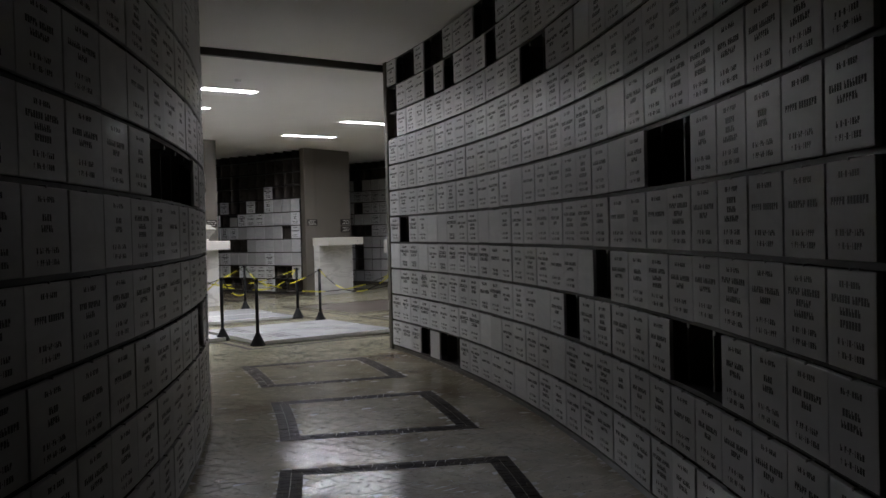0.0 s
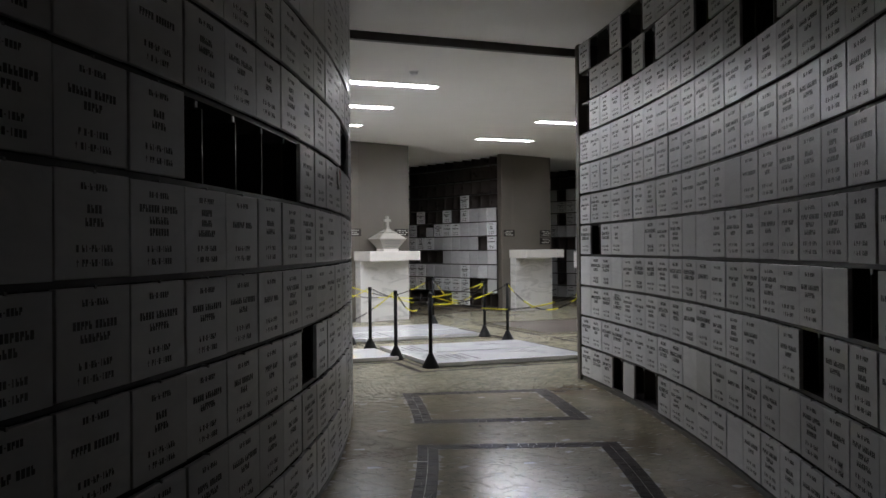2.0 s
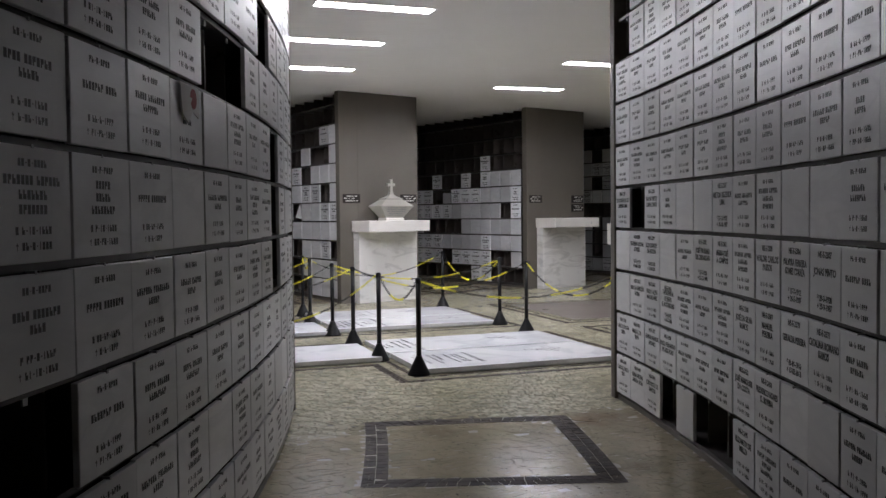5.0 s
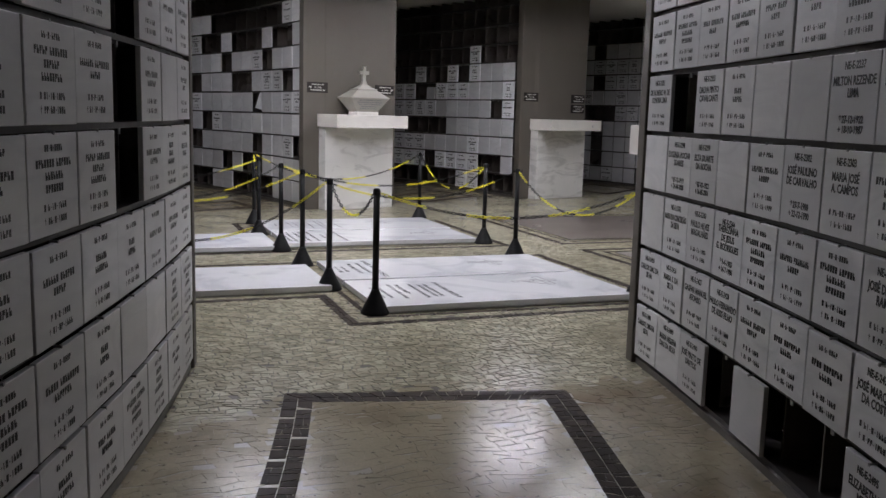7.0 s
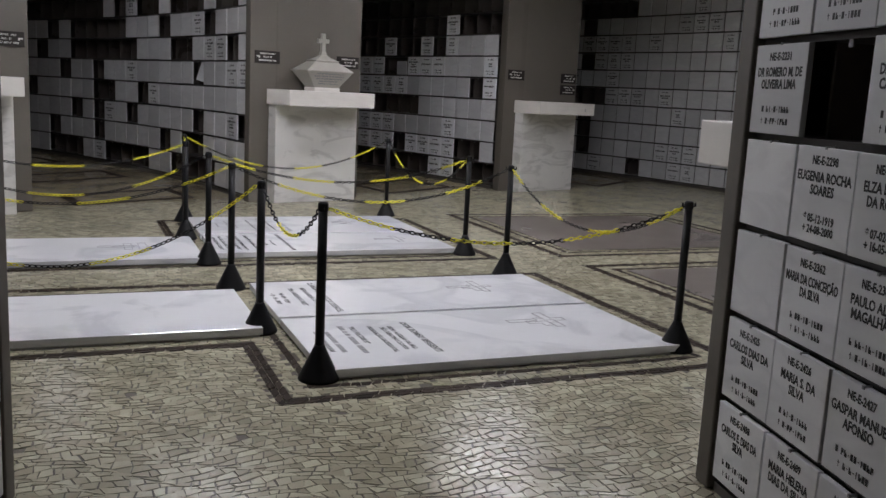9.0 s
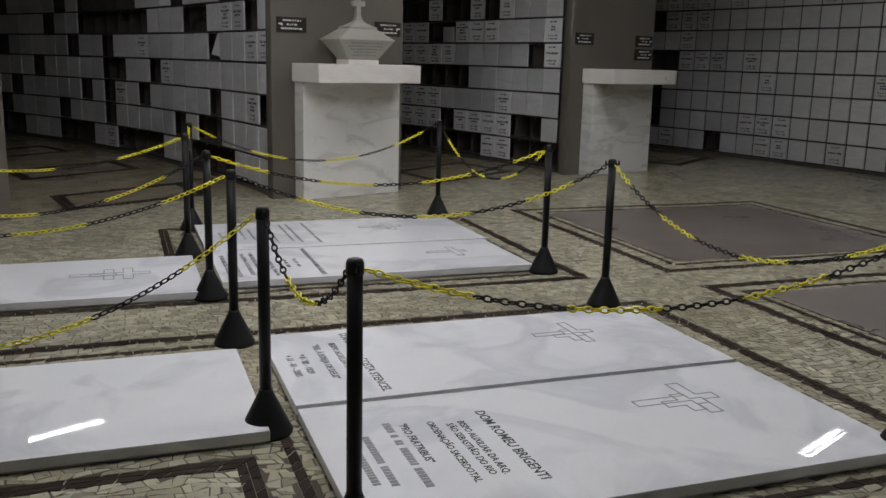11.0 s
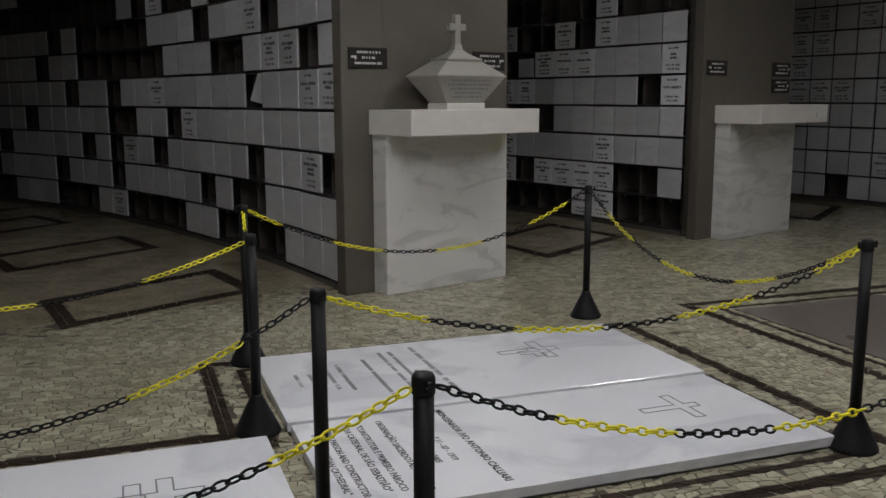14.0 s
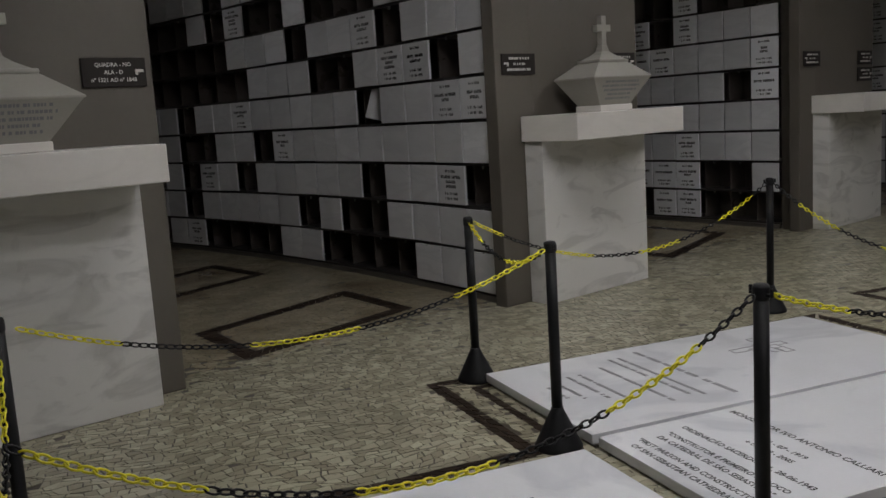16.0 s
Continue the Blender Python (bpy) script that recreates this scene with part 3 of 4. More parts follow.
for i, p in enumerate(PILLARS):
    base = pose(p.x, p.y, 0, 0, 0, UANG)
    inset_x = 0.21 if i == 1 else 0.26
    pedestal(base @ pose(inset_x, 0, 0), "white marble pedestal with an overhanging top, against a pillar", i == 3)
    if i in (1, 2):
        urn(base @ pose(0.755 if i == 1 else 0.85, -0.28, 1.397), "carved white marble urn with a cross, on a pedestal")
    sign(base @ pose(0.06, -0.001, 1.70), "dark brown direction sign with pale lettering on a pillar", True)
    if i == 3:
        sign(base @ pose(1.24, -0.001, 1.52), "dark brown direction sign with pale lettering on a pillar", False)
    sign(base @ pose(1.24, -0.001, 1.70), "dark brown direction sign with pale lettering on a pillar", False, "QUADRA - NO\nALA - D\nnº 1321 AO nº 1848" if i == 1 else "")


pedestal(Matrix.Translation(ring(R_OUT - 0.035, A_S + 0.0005)) @ Matrix.Rotation(A_S, 4, "Z") @ pose(1.36, 0.101, 0, 0, 0, 180), "white marble pedestal with an overhanging top, beside the corridor mouth")


# ---- tomb slabs ----
def slab(x0, x1, y0, y1, label, z=0.055):
    s = empty("tomb_slab", pose(x0, y0, 0), label, "tomb slab", "tomb slabs set in the floor")
    w, d = x1 - x0, y1 - y0
    part("top", boxed(0, w, 0, d, 0.012, z, 0.0025), M_SLAB, s)
    part("base", boxed(0.015, w - 0.015, 0.015, d - 0.015, -0.003, 0.0115), M_SIDE, s)
    return s


def cut_lines(sl, x0, y0, lines, z=0.0555):
    """Lines of lettering across a slab: distance of the baseline's middle along x, middle along y, size, words."""
    for x, y, size, words in lines:
        inscription(words, size, pose(x - x0, y - y0, z, 0, 0, -90), sl)


def worn_lines(sl, x0, y0, lines, seed, z=0.0555):
    """Lettering too worn to read: rows of short bars."""
    rnd = random.Random(seed)
    bm = bmesh.new()
    for x, ya, yb, hgt in lines:
        y = ya
        while y > yb:
            w = rnd.uniform(0.45, 0.75) * hgt
            if rnd.random() > 0.13:
                box(bm, x - x0 - hgt / 2, x - x0 + hgt / 2, y - y0 - w, y - y0, z - 0.001, z + 0.0006)
            y -= w + hgt * 0.18
    o = part("worn_inscription", bm, M_INK2, sl)
    tagged(o, kind="stuff")


def cross_outline(sl, x, y, length, span, bar, double=False, z=0.0555):
    """An engraved outline of a cross lying along x, its head away from the lettering."""
    h = bar / 2
    def cross(x, y, length, span, at):
        pts = [(0, -h), (at - h, -h), (at - h, -span / 2), (at + h, -span / 2), (at + h, -h), (length, -h), (length, h), (at + h, h), (at + h, span / 2), (at - h, span / 2), (at - h, h), (0, h)]
        bm = bmesh.new()
        for (xa, ya), (xb, yb) in zip(pts, pts[1:] + pts[:1]):
            box(bm, min(xa, xb) + x - 0.0035, max(xa, xb) + x + 0.0035, min(ya, yb) + y - 0.0035, max(ya, yb) + y + 0.0035, z - 0.001, z + 0.0004)
        part("engraved_cross", bm, M_ENGRAVE, sl)
    cross(x, y, length, span, length * 0.72)
    if double:
        cross(x + length * 0.3, y - span * 0.12, length * 0.5, span * 0.55, length * 0.28)


LAB = "white marble tomb slab with black lettering and an outlined cross"
s1 = slab(5.17, 7.33, 10.70, 11.745, LAB)
cut_lines(s1, 5.17, 10.70, [(5.87, 11.2, 0.06, "DOM ROMEU BRIGENTI"), (5.64, 11.2, 0.042, "ORDENAÇÃO SACERDOTAL"), (5.53, 11.3, 0.046, '"PRO FRATRIBUS"'), (5.76, 11.2, 0.042, "BISPO AUXILIAR DA ARQ."), (5.71, 11.2, 0.042, "SÃO SEBASTIÃO DO RIO")])
worn_lines(s1, 5.17, 10.70, [(5.47, 11.5, 10.95, 0.03), (5.36, 11.4, 11.0, 0.028), (5.30, 11.4, 11.0, 0.028)], 1)
cross_outline(s1, 6.54 - 5.17, 11.4 - 10.7, 0.40, 0.34, 0.06, True)
s2 = slab(5.17, 7.34, 11.785, 12.77, LAB)
cut_lines(s2, 5.17, 11.785, [(5.58, 12.27, 0.06, "D.NARBAL DA COSTA STENCEL"), (5.49, 12.3, 0.046, "BISPO AUXILIAR DO RIO"), (5.405, 12.3, 0.046, '"FIEL À IGREJA DE DEUS"'), (5.31, 12.28, 0.046, "* 8 - 03 - 1929"), (5.25, 12.27, 0.046, "+ 31 - 01 - 2003")])
cross_outline(s2, 6.54 - 5.17, 12.4 - 11.785, 0.34, 0.34, 0.05, True)
s3 = slab(2.85, 5.03, 11.56, 12.60, "plain white marble tomb slab with long grey veins")
s4 = slab(5.11, 7.27, 13.95, 14.885, LAB)
cut_lines(s4, 5.11, 13.95, [(5.78, 14.43, 0.047, "MONSENHOR IVO ANTONIO CALLIARI"), (5.66, 14.4, 0.04, "* 11 - 07 - 1919"), (5.59, 14.4, 0.04, "+ 09 - 08 - 2005"), (5.48, 14.42, 0.042, "ORDENAÇÃO SACERDOTAL, 28-06-1943"),
                         (5.385, 14.42, 0.042, '"CONSTRUTOR E PRIMEIRO PÁROCO'), (5.325, 14.42, 0.042, 'DA CATEDRAL DE SÃO SEBASTIÃO"'), (5.24, 14.42, 0.042, '"FIRST PARSON AND CONSTRUCTOR'), (5.18, 14.42, 0.042, 'OF SAN SEBASTIAN CATHEDRAL"')])
cross_outline(s4, 6.66 - 5.11, 14.5 - 13.95, 0.30, 0.3, 0.05)
s5 = slab(5.10, 7.31, 14.92, 16.0, LAB)
worn_lines(s5, 5.10, 14.92, [(5.98, 15.9, 15.05, 0.026), (5.84, 15.85, 15.1, 0.021), (5.78, 15.85, 15.15, 0.021), (5.66, 15.75, 15.1, 0.021), (5.5, 15.7, 15.25, 0.021), (5.43, 15.7, 15.3, 0.021), (5.33, 15.6, 15.35, 0.02), (5.26, 15.6, 15.35, 0.02)], 5)
cross_outline(s5, 6.42 - 5.10, 15.6 - 14.92, 0.36, 0.32, 0.06, True)
s6 = slab(2.83, 4.99, 13.75, 14.80, "white marble tomb slab with grey veins and a cross of two beams")
cross_outline(s6, 4.2 - 2.83, 14.34 - 13.75, 0.49, 0.30, 0.06)
cross_outline(s6, 4.32 - 2.83, 14.33 - 13.75, 0.16, 0.28, 0.06)
worn_lines(s6, 2.83, 13.75, [(3.45, 14.6, 14.0, 0.035), (3.35, 14.5, 14.0, 0.03), (3.25, 14.5, 14.0, 0.03)], 6)
for y0, y1 in ((10.6, 13.0), (13.98, 16.2)):
    tagged(part("floor_panel", boxed(8.5, 10.9, y0, y1, -0.005, 0.004), M_CEMENT), "flat brown cement panel closing an empty tomb", "floor panel", "cement panels in the floor")


# ---- posts and chains ----
def post_thing(m):
    p = empty("barrier_post", m, "black plastic barrier post with a cone base", "barrier post", "posts round the tombs")
    part("base", lathe(bmesh.new(), [(0.103, 0.0), (0.105, 0.008), (0.1, 0.02), (0.03, 0.165), (0.026, 0.18)], 28), M_BLACK, p)
    part("pole", lathe(bmesh.new(), [(0.0235, 0.17), (0.0235, 0.865)], 18), M_BLACK, p)
    cap = part("cap", lathe(bmesh.new(), [(0.0255, 0.855), (0.0265, 0.86), (0.0265, 0.89), (0.022, 0.9), (0.012, 0.903)], 18), M_BLACK, p)
    for sx in (-1, 1):
        bm = boxed(min(sx * 0.024, sx * 0.049), max(sx * 0.024, sx * 0.049), -0.005, 0.005, 0.866, 0.876, 0.002)
        box(bm, sx * 0.045 - 0.004, sx * 0.045 + 0.004, -0.005, 0.005, 0.868, 0.893, 0.002)
        part("hook", bm, M_BLACK, cap)
    return p


POSTS = {"A": (5.153, 10.742), "B": (5.034, 11.685), "G": (5.052, 12.853), "F": (5.02, 13.79), "X": (4.98, 15.0), "H": (5.09, 16.10), "C": (7.313, 13.02),
         "D": (7.36, 10.78), "E": (7.343, 13.93), "I": (7.41, 16.4), "Y": (2.89, 14.87), "Z": (2.95, 13.62), "V": (2.85, 12.85), "W": (2.85, 11.6)}
first = None
for k, (x, y) in POSTS.items():
    m = pose(x, y, 0, 0, 0, 90 if k in "ABGFXHYZVW" else 0)
    if first is None:
        first = post_thing(m)
    else:
        copy_thing(first, m)


def link_into(bm, at, along, roll):
    """One oval link: a bent square bar."""
    z = along.normalized()
    side = z.cross(Vector((0, 0, 1)))
    side = side.normalized() if side.length > 1e-4 else Vector((1, 0, 0))
    up = side.cross(z)
    wide = side * math.cos(roll) + up * math.sin(roll)
    thick = z.cross(wide)
    L, W, r = 0.0188, 0.0098, 0.0036
    prev, firstloop = None, None
    for k in range(10):
        t = k * 2 * math.pi / 10
        c = at + z * (L * math.cos(t) * (1 if abs(math.cos(t)) > 0.9 else 0.95)) + wide * (W * math.sin(t))
        out = (z * math.cos(t) * W + wide * math.sin(t) * L).normalized()
        loop = [bm.verts.new(c + out * r * math.cos(q * math.pi / 2) + thick * r * math.sin(q * math.pi / 2)) for q in range(4)]
        if prev:
            for q in range(4):
                bm.faces.new((prev[q], prev[(q + 1) % 4], loop[(q + 1) % 4], loop[q])).smooth = True
        else:
            firstloop = loop
        prev = loop
    for q in range(4):
        bm.faces.new((prev[q], prev[(q + 1) % 4], firstloop[(q + 1) % 4], firstloop[q])).smooth = True


def chain(a, b, sag, phase, run):
    pa, pb = Vector((*POSTS[a], 0.862)), Vector((*POSTS[b], 0.862))
    d = (pb - pa).normalized()
    pa, pb = pa + d * 0.045, pb - d * 0.045
    pts = [pa.lerp(pb, t / 200) - Vector((0, 0, sag * (1 - (2 * t / 200 - 1) ** 2))) for t in range(201)]
    c = empty("plastic_chain", Matrix.Identity(4), "yellow and black plastic chain hung between barrier posts", "chain", "chains between the posts")
    s, nxt, k = 0.0, 0.0, 0
    bm, colour = bmesh.new(), None
    for p, q in zip(pts, pts[1:]):
        seg = (q - p).length
        while nxt <= s + seg:
            col = int((nxt + phase) / run) % 2
            if col != colour and colour is not None:
                tagged(part("yellow_length" if colour else "black_length", bm, M_YELLOW if colour else M_BLACK, c), kind="stuff")
                bm = bmesh.new()
            colour = col
            link_into(bm, p.lerp(q, (nxt - s) / seg), q - p, 0.6 + (k % 2) * math.pi / 2)
            nxt += 0.0298
            k += 1
        s += seg
    tagged(part("yellow_length" if colour else "black_length", bm, M_YELLOW if colour else M_BLACK, c), kind="stuff")


for a, b, sag, ph, run in ((*c, 0.34)[:5] for c in (("A", "B", 0.2, 0.0), ("A", "D", 0.19, 0.34), ("B", "W", 0.43, 0.36), ("G", "C", 0.25, 0.02), ("G", "V", 0.25, 0.36), ("F", "E", 0.2, 0.34), ("F", "Z", 0.3, 0.16, 0.37),
                      ("C", "D", 0.3, 0.5), ("H", "I", 0.31, 0.5), ("I", "E", 0.34, 0.08), ("H", "X", 0.12, 0.5), ("X", "Y", 0.2, 0.425, 0.425), ("Y", "Z", 0.3, 0.24))):
    chain(a, b, sag, ph, run)


loose = empty("chain_end", Matrix.Identity(4), "loose black chain end with a hook, hanging from a barrier post", "chain")
bm = bmesh.new()
for k in range(7):
    link_into(bm, Vector((POSTS["Y"][0] - 0.049, POSTS["Y"][1] + 0.012, 0.85 - 0.0298 * k)), Vector((0.03, 0.0, -1)), 0.6 + (k % 2) * math.pi / 2)
tagged(part("links", bm, M_BLACK, loose), kind="stuff")
bm = bmesh.new()
for k in range(12):
    a = k * 0.5
    at = Vector((POSTS["Y"][0] - 0.045 + 0.011 * math.sin(a), POSTS["Y"][1] + 0.012, 0.645 - 0.0045 * k))
    box(bm, at.x - 0.0035, at.x + 0.0035, at.y - 0.0035, at.y + 0.0035, at.z - 0.005, at.z + 0.005, 0.001)
part("hook", bm, M_BLACK, loose)


# ---- recessed fluorescent lamps ----
def lamp(x, y, tube, z=HALL_CEIL, turn=0, label="recessed fluorescent lamp with twin tubes and a louvre"):
    f = empty("ceiling_lamp", pose(x, y, z, 0, 0, turn), label, "ceiling lamp", "lamps in the hall ceiling")
    bm = bmesh.new()
    for b4 in ((-0.622, 0.622, -0.112, -0.097), (-0.622, 0.622, 0.097, 0.112), (-0.622, -0.607, -0.097, 0.097), (0.607, 0.622, -0.097, 0.097)):
        box(bm, *b4, -0.006, 0.044 if turn else -0.001)
    part("frame", bm, M_FIXTURE, f)
    part("tray", boxed(-0.607, 0.607, -0.097, 0.097, *((0.045, 0.055) if turn else (0.056, 0.066))), M_TRAY, f)
    for sy in (-0.052, 0.052):
        bm = lathe(bmesh.new(), [(0.012, -0.59), (0.013, -0.585), (0.013, 0.585), (0.012, 0.59)], 10)
        part("tube", bm, tube, f, m=pose(0, sy, 0.022 if turn else 0.025, 0, 90, 0))
    for k in range(-8, 9):
        part("louvre_blade", boxed(k * 0.07 - 0.0015, k * 0.07 + 0.0015, -0.096, 0.096, -0.003, 0.0075), M_FIXTURE, f)
    return f


for x, y in LAMPS:
    lamp(x, y, M_TUBE)
for x, y in SIDE_LAMPS:
    lamp(x, y, M_TUBE_OLD, HALL_CEIL - 0.0555, 25, "surface fluorescent lamp with two aged tubes and a louvre")
det = empty("smoke_detector", pose(4.97, 10.75, HALL_CEIL), "small round white smoke detector on the ceiling", "smoke detector")
part("base", lathe(bmesh.new(), [(0.055, -0.012), (0.06, -0.001)], 20), M_FIXTURE, det)
part("head", lathe(bmesh.new(), [(0.025, -0.045), (0.045, -0.035), (0.048, -0.0125)], 20), M_FIXTURE, det)


# ---- cobbles ----
def poly_inside(x, y, poly):
    inside = np.zeros(x.shape, bool)
    for (x0, y0), (x1, y1) in zip(poly, poly[1:] + poly[:1]):
        cross = ((y0 > y) != (y1 > y)) & (x < (x1 - x0) * (y - y0) / (y1 - y0 + 1e-12) + x0)
        inside ^= cross
    return inside


# dark bands as strips: each a run of points along its outer edge, closed, with its width
def arc_rect(r0, r1, a0, a1, tilt=0.0):
    side = 12
    return [ring(r0, a0), *[ring(r0, a0 + (a1 - a0) * k / side) for k in range(1, side + 1)], *[ring(r1, a1 + tilt - (a1 - a0) * k / side) for k in range(0, side + 1)]]


def corner_path(*pts):
    return [Vector((x, y, 0)) for x, y in pts]


BANDS = []
for k in range(5):
    a1 = -0.2335 - 0.1168 * k
    BANDS.append((arc_rect(20.24, 21.72, a1 - 0.0770, a1), 0.15, 2))
for dr, da in ((0, 0), (PITCH_R, 0.02), (2 * PITCH_R, 0.03)):
    for k in range(3):
        BANDS.append((arc_rect(19.85 + dr, 21.38 + dr, 0.179 + da + 0.117 * k, 0.229 + da + 0.117 * k, 0.024), 0.13, 2))


def grown(pts, g):
    """A right-angled outline moved out by g (points run anticlockwise)."""
    out = []
    n = len(pts)
    for k in range(n):
        p, q, r = Vector(pts[k - 1]), Vector(pts[k]), Vector(pts[(k + 1) % n])
        a, b = (q - p).normalized(), (r - q).normalized()
        out.append((q.x + g * (a.y + b.y), q.y - g * (a.x + b.x)))
    return out


OUT_A = [(2.85, 11.68), (5.17, 11.68), (5.17, 10.70), (7.33, 10.70), (7.33, 12.76), (2.85, 12.76)]
OUT_B = [(2.83, 13.95), (7.29, 13.95), (7.29, 15.88), (5.10, 15.88), (5.10, 14.75), (2.83, 14.75)]
OUT_C = [(8.5, 10.6), (10.9, 10.6), (10.9, 13.0), (8.5, 13.0)]
OUT_D = [(8.5, 13.98), (10.9, 13.98), (10.9, 16.2), (8.5, 16.2)]
for o in (OUT_A, OUT_B, OUT_C, OUT_D):
    BANDS.append((corner_path(*grown(o, 0.29)), 0.08, 2))
    BANDS.append((corner_path(*grown(o, 0.10)), 0.045, 1))


def in_bands(x, y):
    dark = np.zeros(x.shape, bool)
    for pts, width, _ in BANDS:
        poly = [(p.x, p.y) for p in pts]
        area = sum(a[0] * b[1] - b[0] * a[1] for a, b in zip(poly, poly[1:] + poly[:1]))
        inner = inset(pts, width if area > 0 else -width)
        dark |= poly_inside(x, y, poly) & ~poly_inside(x, y, [(p.x, p.y) for p in inner])
    return dark


def inset(pts, g):
    """An outline moved to its left by g, corners mitred."""
    out, n = [], len(pts)
    for k in range(n):
        a, b = (pts[k] - pts[k - 1]).normalized(), (pts[(k + 1) % n] - pts[k]).normalized()
        na, nb = Vector((-a.y, a.x, 0)), Vector((-b.y, b.x, 0))
        m = (na + nb).normalized()
        out.append(pts[k] + m * (g / max(0.3, m.dot(na))))
    return out


def band_stones(parent):
    rnd = random.Random(31)
    vs, fs = [], []
    def stone(q, z):
        n = len(vs)
        c = sum(q, Vector()) / 4
        q = [c + (p - c) * rnd.uniform(0.95, 0.99) for p in q]
        vs.extend([(p.x, p.y, z) for p in q] + [(p.x, p.y, -0.008) for p in q])
        fs.extend([(n, n + 1, n + 2, n + 3), (n + 4, n + 5, n + 1, n), (n + 5, n + 6, n + 2, n + 1), (n + 6, n + 7, n + 3, n + 2), (n + 7, n + 4, n, n + 3)])
    for pts, width, courses in BANDS:
        area = sum(a.x * b.y - b.x * a.y for a, b in zip(pts, pts[1:] + pts[:1]))
        if area < 0:
            pts = list(reversed(pts))
        for c in range(courses):
            pa, pb = inset(pts, width * c / courses + 0.001), inset(pts, width * (c + 1) / courses - 0.001)
            n = len(pts)
            for k in range(n):
                a0, a1, b0, b1 = pa[k], pa[(k + 1) % n], pb[k], pb[(k + 1) % n]
                length = (a1 - a0).length
                cuts, t = [0.0], 0.0
                while t < length - 0.1:
                    t += rnd.uniform(0.05, 0.11)
                    cuts.append(min(1.0, t / length))
                cuts.append(1.0)
                lean = [0.0] + [rnd.uniform(-0.016, 0.016) / length for _ in cuts[2:]] + [0.0]
                for u, w, la, lb in zip(cuts, cuts[1:], lean, lean[1:]):
                    if (w - u) * length > 0.03:
                        g = rnd.uniform(0.0006, 0.0032) / length
                        q = [a0.lerp(a1, u + g - la), a0.lerp(a1, w - g - lb), b0.lerp(b1, w - g + lb), b0.lerp(b1, u + g + la)]
                        z = rnd.uniform(-0.0006, 0.0004)
                        if rnd.random() < 0.3:
                            f1, f2 = rnd.uniform(0.3, 0.7), rnd.uniform(0.3, 0.7)
                            m1, m2 = q[0].lerp(q[3], f1), q[1].lerp(q[2], f2)
                            stone([q[0], q[1], m2, m1], z)
                            stone([m1, m2, q[2], q[3]], z)
                        else:
                            stone(q, z)
    o = new("dark_cobbles", mesh_from("dark_cobbles", vs, fs, M_BAND))
    o.parent = parent
    bed, quads = [], []
    for pts, width, _ in BANDS:
        area = sum(a.x * b.y - b.x * a.y for a, b in zip(pts, pts[1:] + pts[:1]))
        if area < 0:
            pts = list(reversed(pts))
        n0, n = len(bed), len(pts)
        bed.extend((p.x, p.y, -0.0028) for p in pts + inset(pts, width))
        quads.extend((n0 + k, n0 + (k + 1) % n, n0 + n + (k + 1) % n, n0 + n + k) for k in range(n))
    bedding = new("band_bed", mesh_from("band_bed", bed, quads, M_GROUT2))
    bedding.parent = parent
    tagged(bedding, "pale grout between the dark cobbles", kind="stuff")
    tagged(o, "dark brown cobbles laid as bands in the floor", kind="stuff")


def blocked(x, y):
    b = np.zeros(x.shape, bool)
    for x0, x1, y0, y1 in ((5.19, 7.31, 10.72, 12.74), (2.87, 5.01, 11.58, 12.51), (5.13, 7.27, 13.97, 15.98), (2.85, 4.97, 13.82, 14.73), (8.5, 10.9, 10.6, 13.0), (8.5, 10.9, 13.98, 16.2)):
        b |= (x > x0) & (x < x1) & (y > y0) & (y < y1)
    r, a = np.hypot(x - CX, y - CY), np.arctan2(y - CY, x - CX)
    south = a < A_S
    b |= south & ((r > R_OUT) | (r < R_IN))
    return b


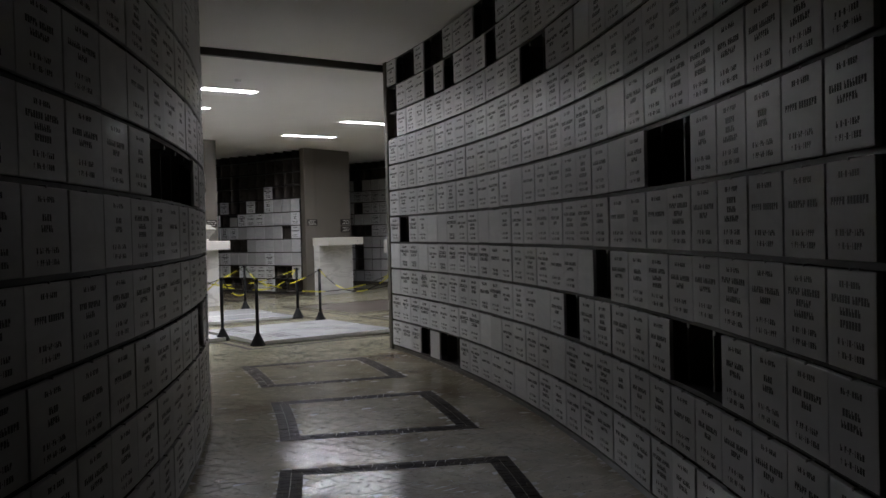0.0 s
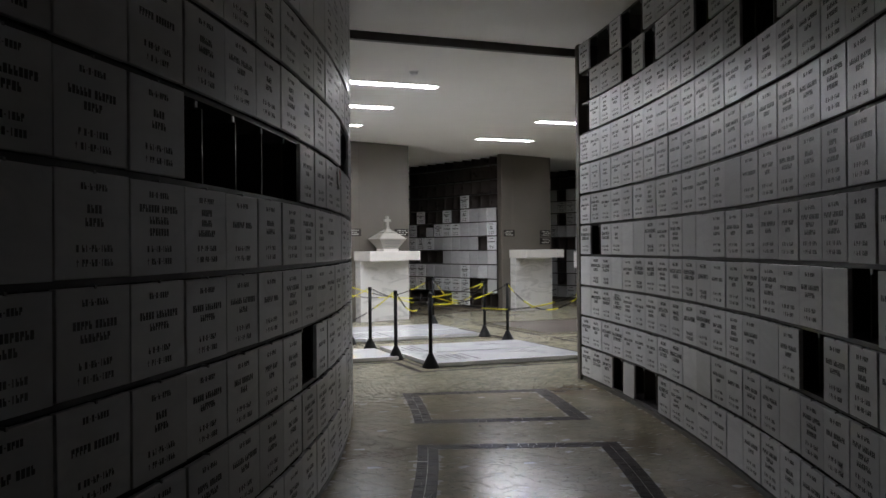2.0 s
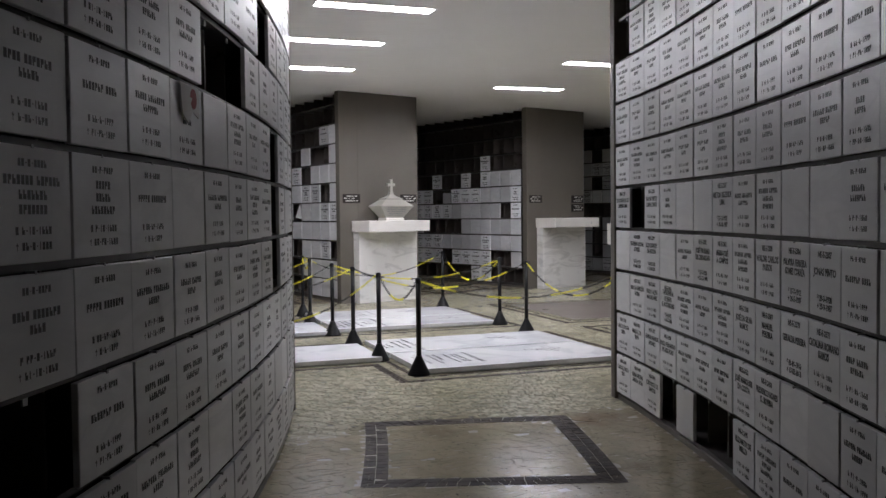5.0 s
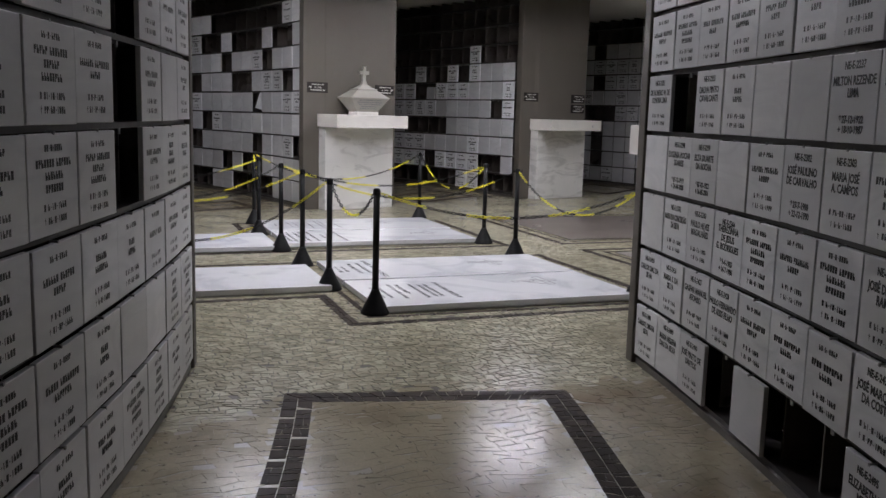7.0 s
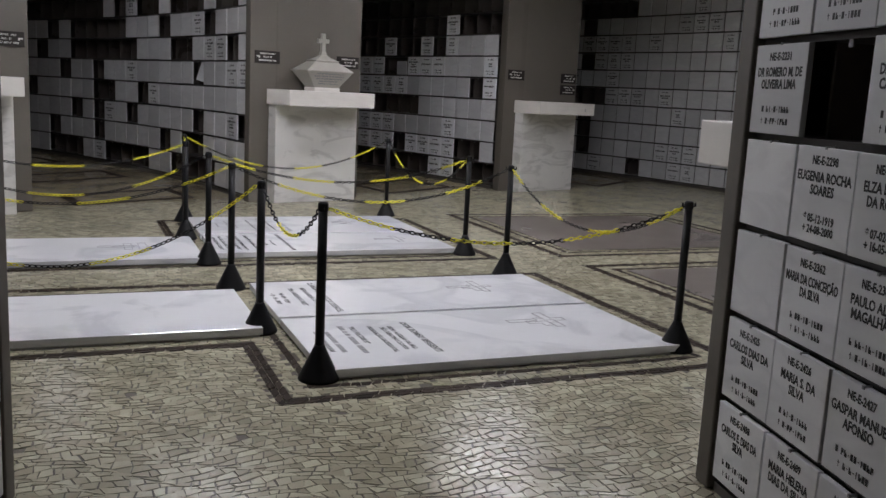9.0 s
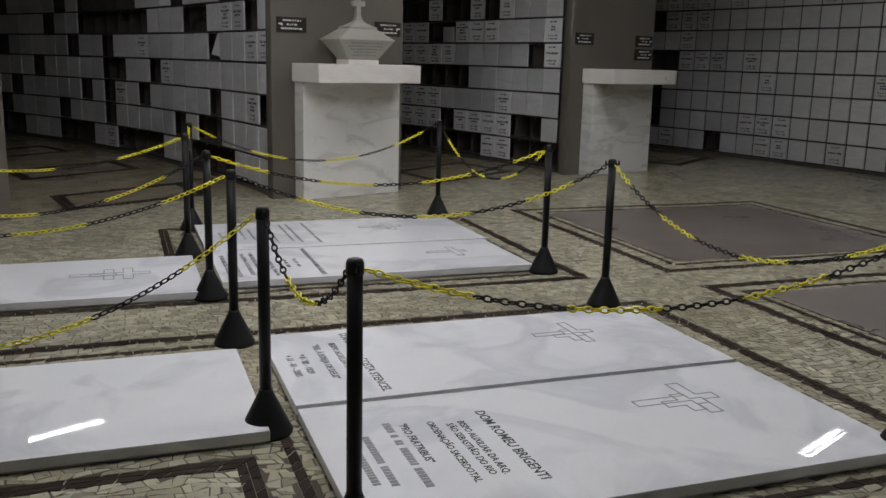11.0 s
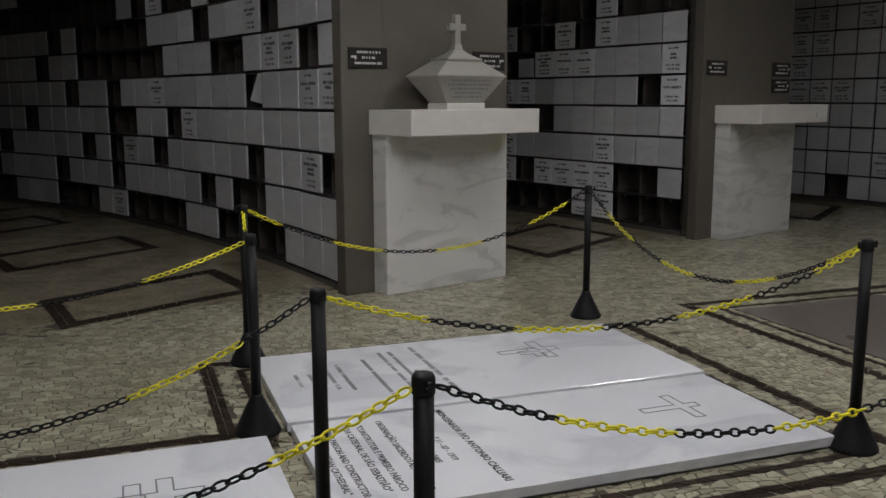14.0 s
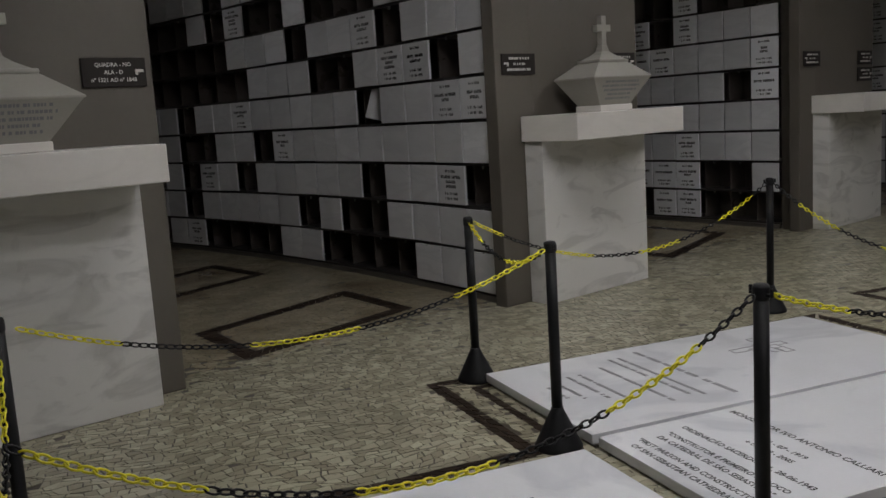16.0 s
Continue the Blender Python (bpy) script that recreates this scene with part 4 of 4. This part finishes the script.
def cobbles(name, x0, x1, y0, y1, sx, sy, seed, parent, tilt, g, mat, singles=None, beyond=0, mouth=0):
    """Jittered courses of small stones, each with its own tilt. singles: a stretch whose stones are objects of their own."""
    rng = np.random.default_rng(seed)
    ni, nj = int((x1 - x0) / sx), int((y1 - y0) / sy)
    jj, ii = np.meshgrid(np.arange(nj), np.arange(ni), indexing="ij")
    left = x0 + (ii + 0.5 * (jj % 2)) * sx + rng.uniform(-0.3, 0.3, ii.shape) * sx
    right = np.roll(left, -1, axis=1)
    right[:, -1] = left[:, -1] + sx
    lean = rng.uniform(-0.16, 0.16, ii.shape) * sx
    leanr = np.roll(lean, -1, axis=1)
    def course(j, x):
        return y0 + j * sy + 0.03 * np.sin(x * 7.0 + 0.7 * np.sin(j * 0.13)) + 0.014 * np.sin(x * 19.0 + j * 1.3) + 0.008 * np.sin(x * 41.0 + j * 2.1)
    cx = (left + right) / 2
    cy = course(jj + 0.5, cx)
    keep = ~blocked(cx, cy) & ~in_bands(cx, cy)
    keep &= rng.random(ii.shape) > 0.006
    out = cy - MOUTH - 0.13 * np.sin(3.1 * cx) - 0.09 * np.sin(7.7 * cx + 1.0) - 0.07 * np.sin(17.0 * cx + 0.4)
    keep &= (out <= 0) if mouth < 0 else (out > 0)
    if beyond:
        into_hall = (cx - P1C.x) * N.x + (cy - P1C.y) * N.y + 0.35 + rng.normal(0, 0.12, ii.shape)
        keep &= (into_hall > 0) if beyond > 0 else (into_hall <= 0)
    ga, gb, gc, gd = (g * rng.uniform(0.15, 1.0, ii.shape) * 1.35 for _ in range(4))
    xs = [left - lean + ga, right - leanr - gb, right + leanr - gb, left + lean + ga]
    ys = [course(jj, xs[0]) + gc, course(jj, xs[1]) + gc, course(jj + 1, xs[2]) - gd, course(jj + 1, xs[3]) - gd]
    xs = [x + rng.uniform(-0.9, 0.9, ii.shape) * g for x in xs]
    ys = [y + rng.uniform(-0.9, 0.9, ii.shape) * g for y in ys]
    tx, ty = rng.normal(0, tilt, ii.shape), rng.normal(0, tilt, ii.shape)
    top = [np.stack([x, y, -0.0008 + (x - cx) * tx + (y - cy) * ty], -1) for x, y in zip(xs, ys)]
    low = [np.stack([x, y, np.full(x.shape, -0.0085)], -1) for x, y in zip(xs, ys)]
    v = np.stack(top + low, 2)[keep]
    quads = np.array([[0, 1, 2, 3], [4, 5, 1, 0], [5, 6, 2, 1], [6, 7, 3, 2], [7, 4, 0, 3]])
    if singles:
        c = v[:, :4].mean(1)
        pick = (c[:, 0] > singles[0]) & (c[:, 0] < singles[1]) & (c[:, 1] > singles[2]) & (c[:, 1] < singles[3])
        for w in v[pick]:
            o = new("cobble", mesh_from("cobble", w, [tuple(map(int, q)) for q in quads], mat if mat is M_STONE2 else M_STONE1))
            o.parent = parent
        v = v[~pick]
    n = len(v)
    faces = (np.arange(n)[:, None, None] * 8 + quads[None]).reshape(-1, 4)
    me = bpy.data.meshes.new(name)
    me.vertices.add(n * 8)
    me.vertices.foreach_set("co", v.reshape(-1).astype(np.float32))
    me.loops.add(len(faces) * 4)
    me.loops.foreach_set("vertex_index", faces.reshape(-1).astype(np.int32))
    me.polygons.add(len(faces))
    me.polygons.foreach_set("loop_start", np.arange(0, len(faces) * 4, 4, dtype=np.int32))
    me.polygons.foreach_set("use_smooth", np.zeros(len(faces), bool))
    me.update(calc_edges=True)
    me.materials.append(mat)
    o = new(name, me)
    o.parent = parent
    return tagged(o, "small beige polished cobbles laid in wavy courses", kind="stuff")


hall_floor, corridor_floor = bpy.data.objects["floor"], bpy.data.objects["floor_corridor"]
band_stones(hall_floor)
cobbles("cobbles", -3.0, 16.0, 8.4, 26.0, 0.056, 0.043, 21, hall_floor, 0.005, 0.0033, M_STONE, (3.9, 5.0, 9.35, 10.3), 1)
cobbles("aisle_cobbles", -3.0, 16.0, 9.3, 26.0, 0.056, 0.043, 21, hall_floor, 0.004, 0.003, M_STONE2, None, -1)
cobbles("corridor_cobbles", -4.0, 7.0, -3.0, 9.3, 0.078, 0.056, 22, corridor_floor, 0.0012, 0.0009, M_STONE2, (4.3, 5.2, 7.4, 8.5), 0, -1)
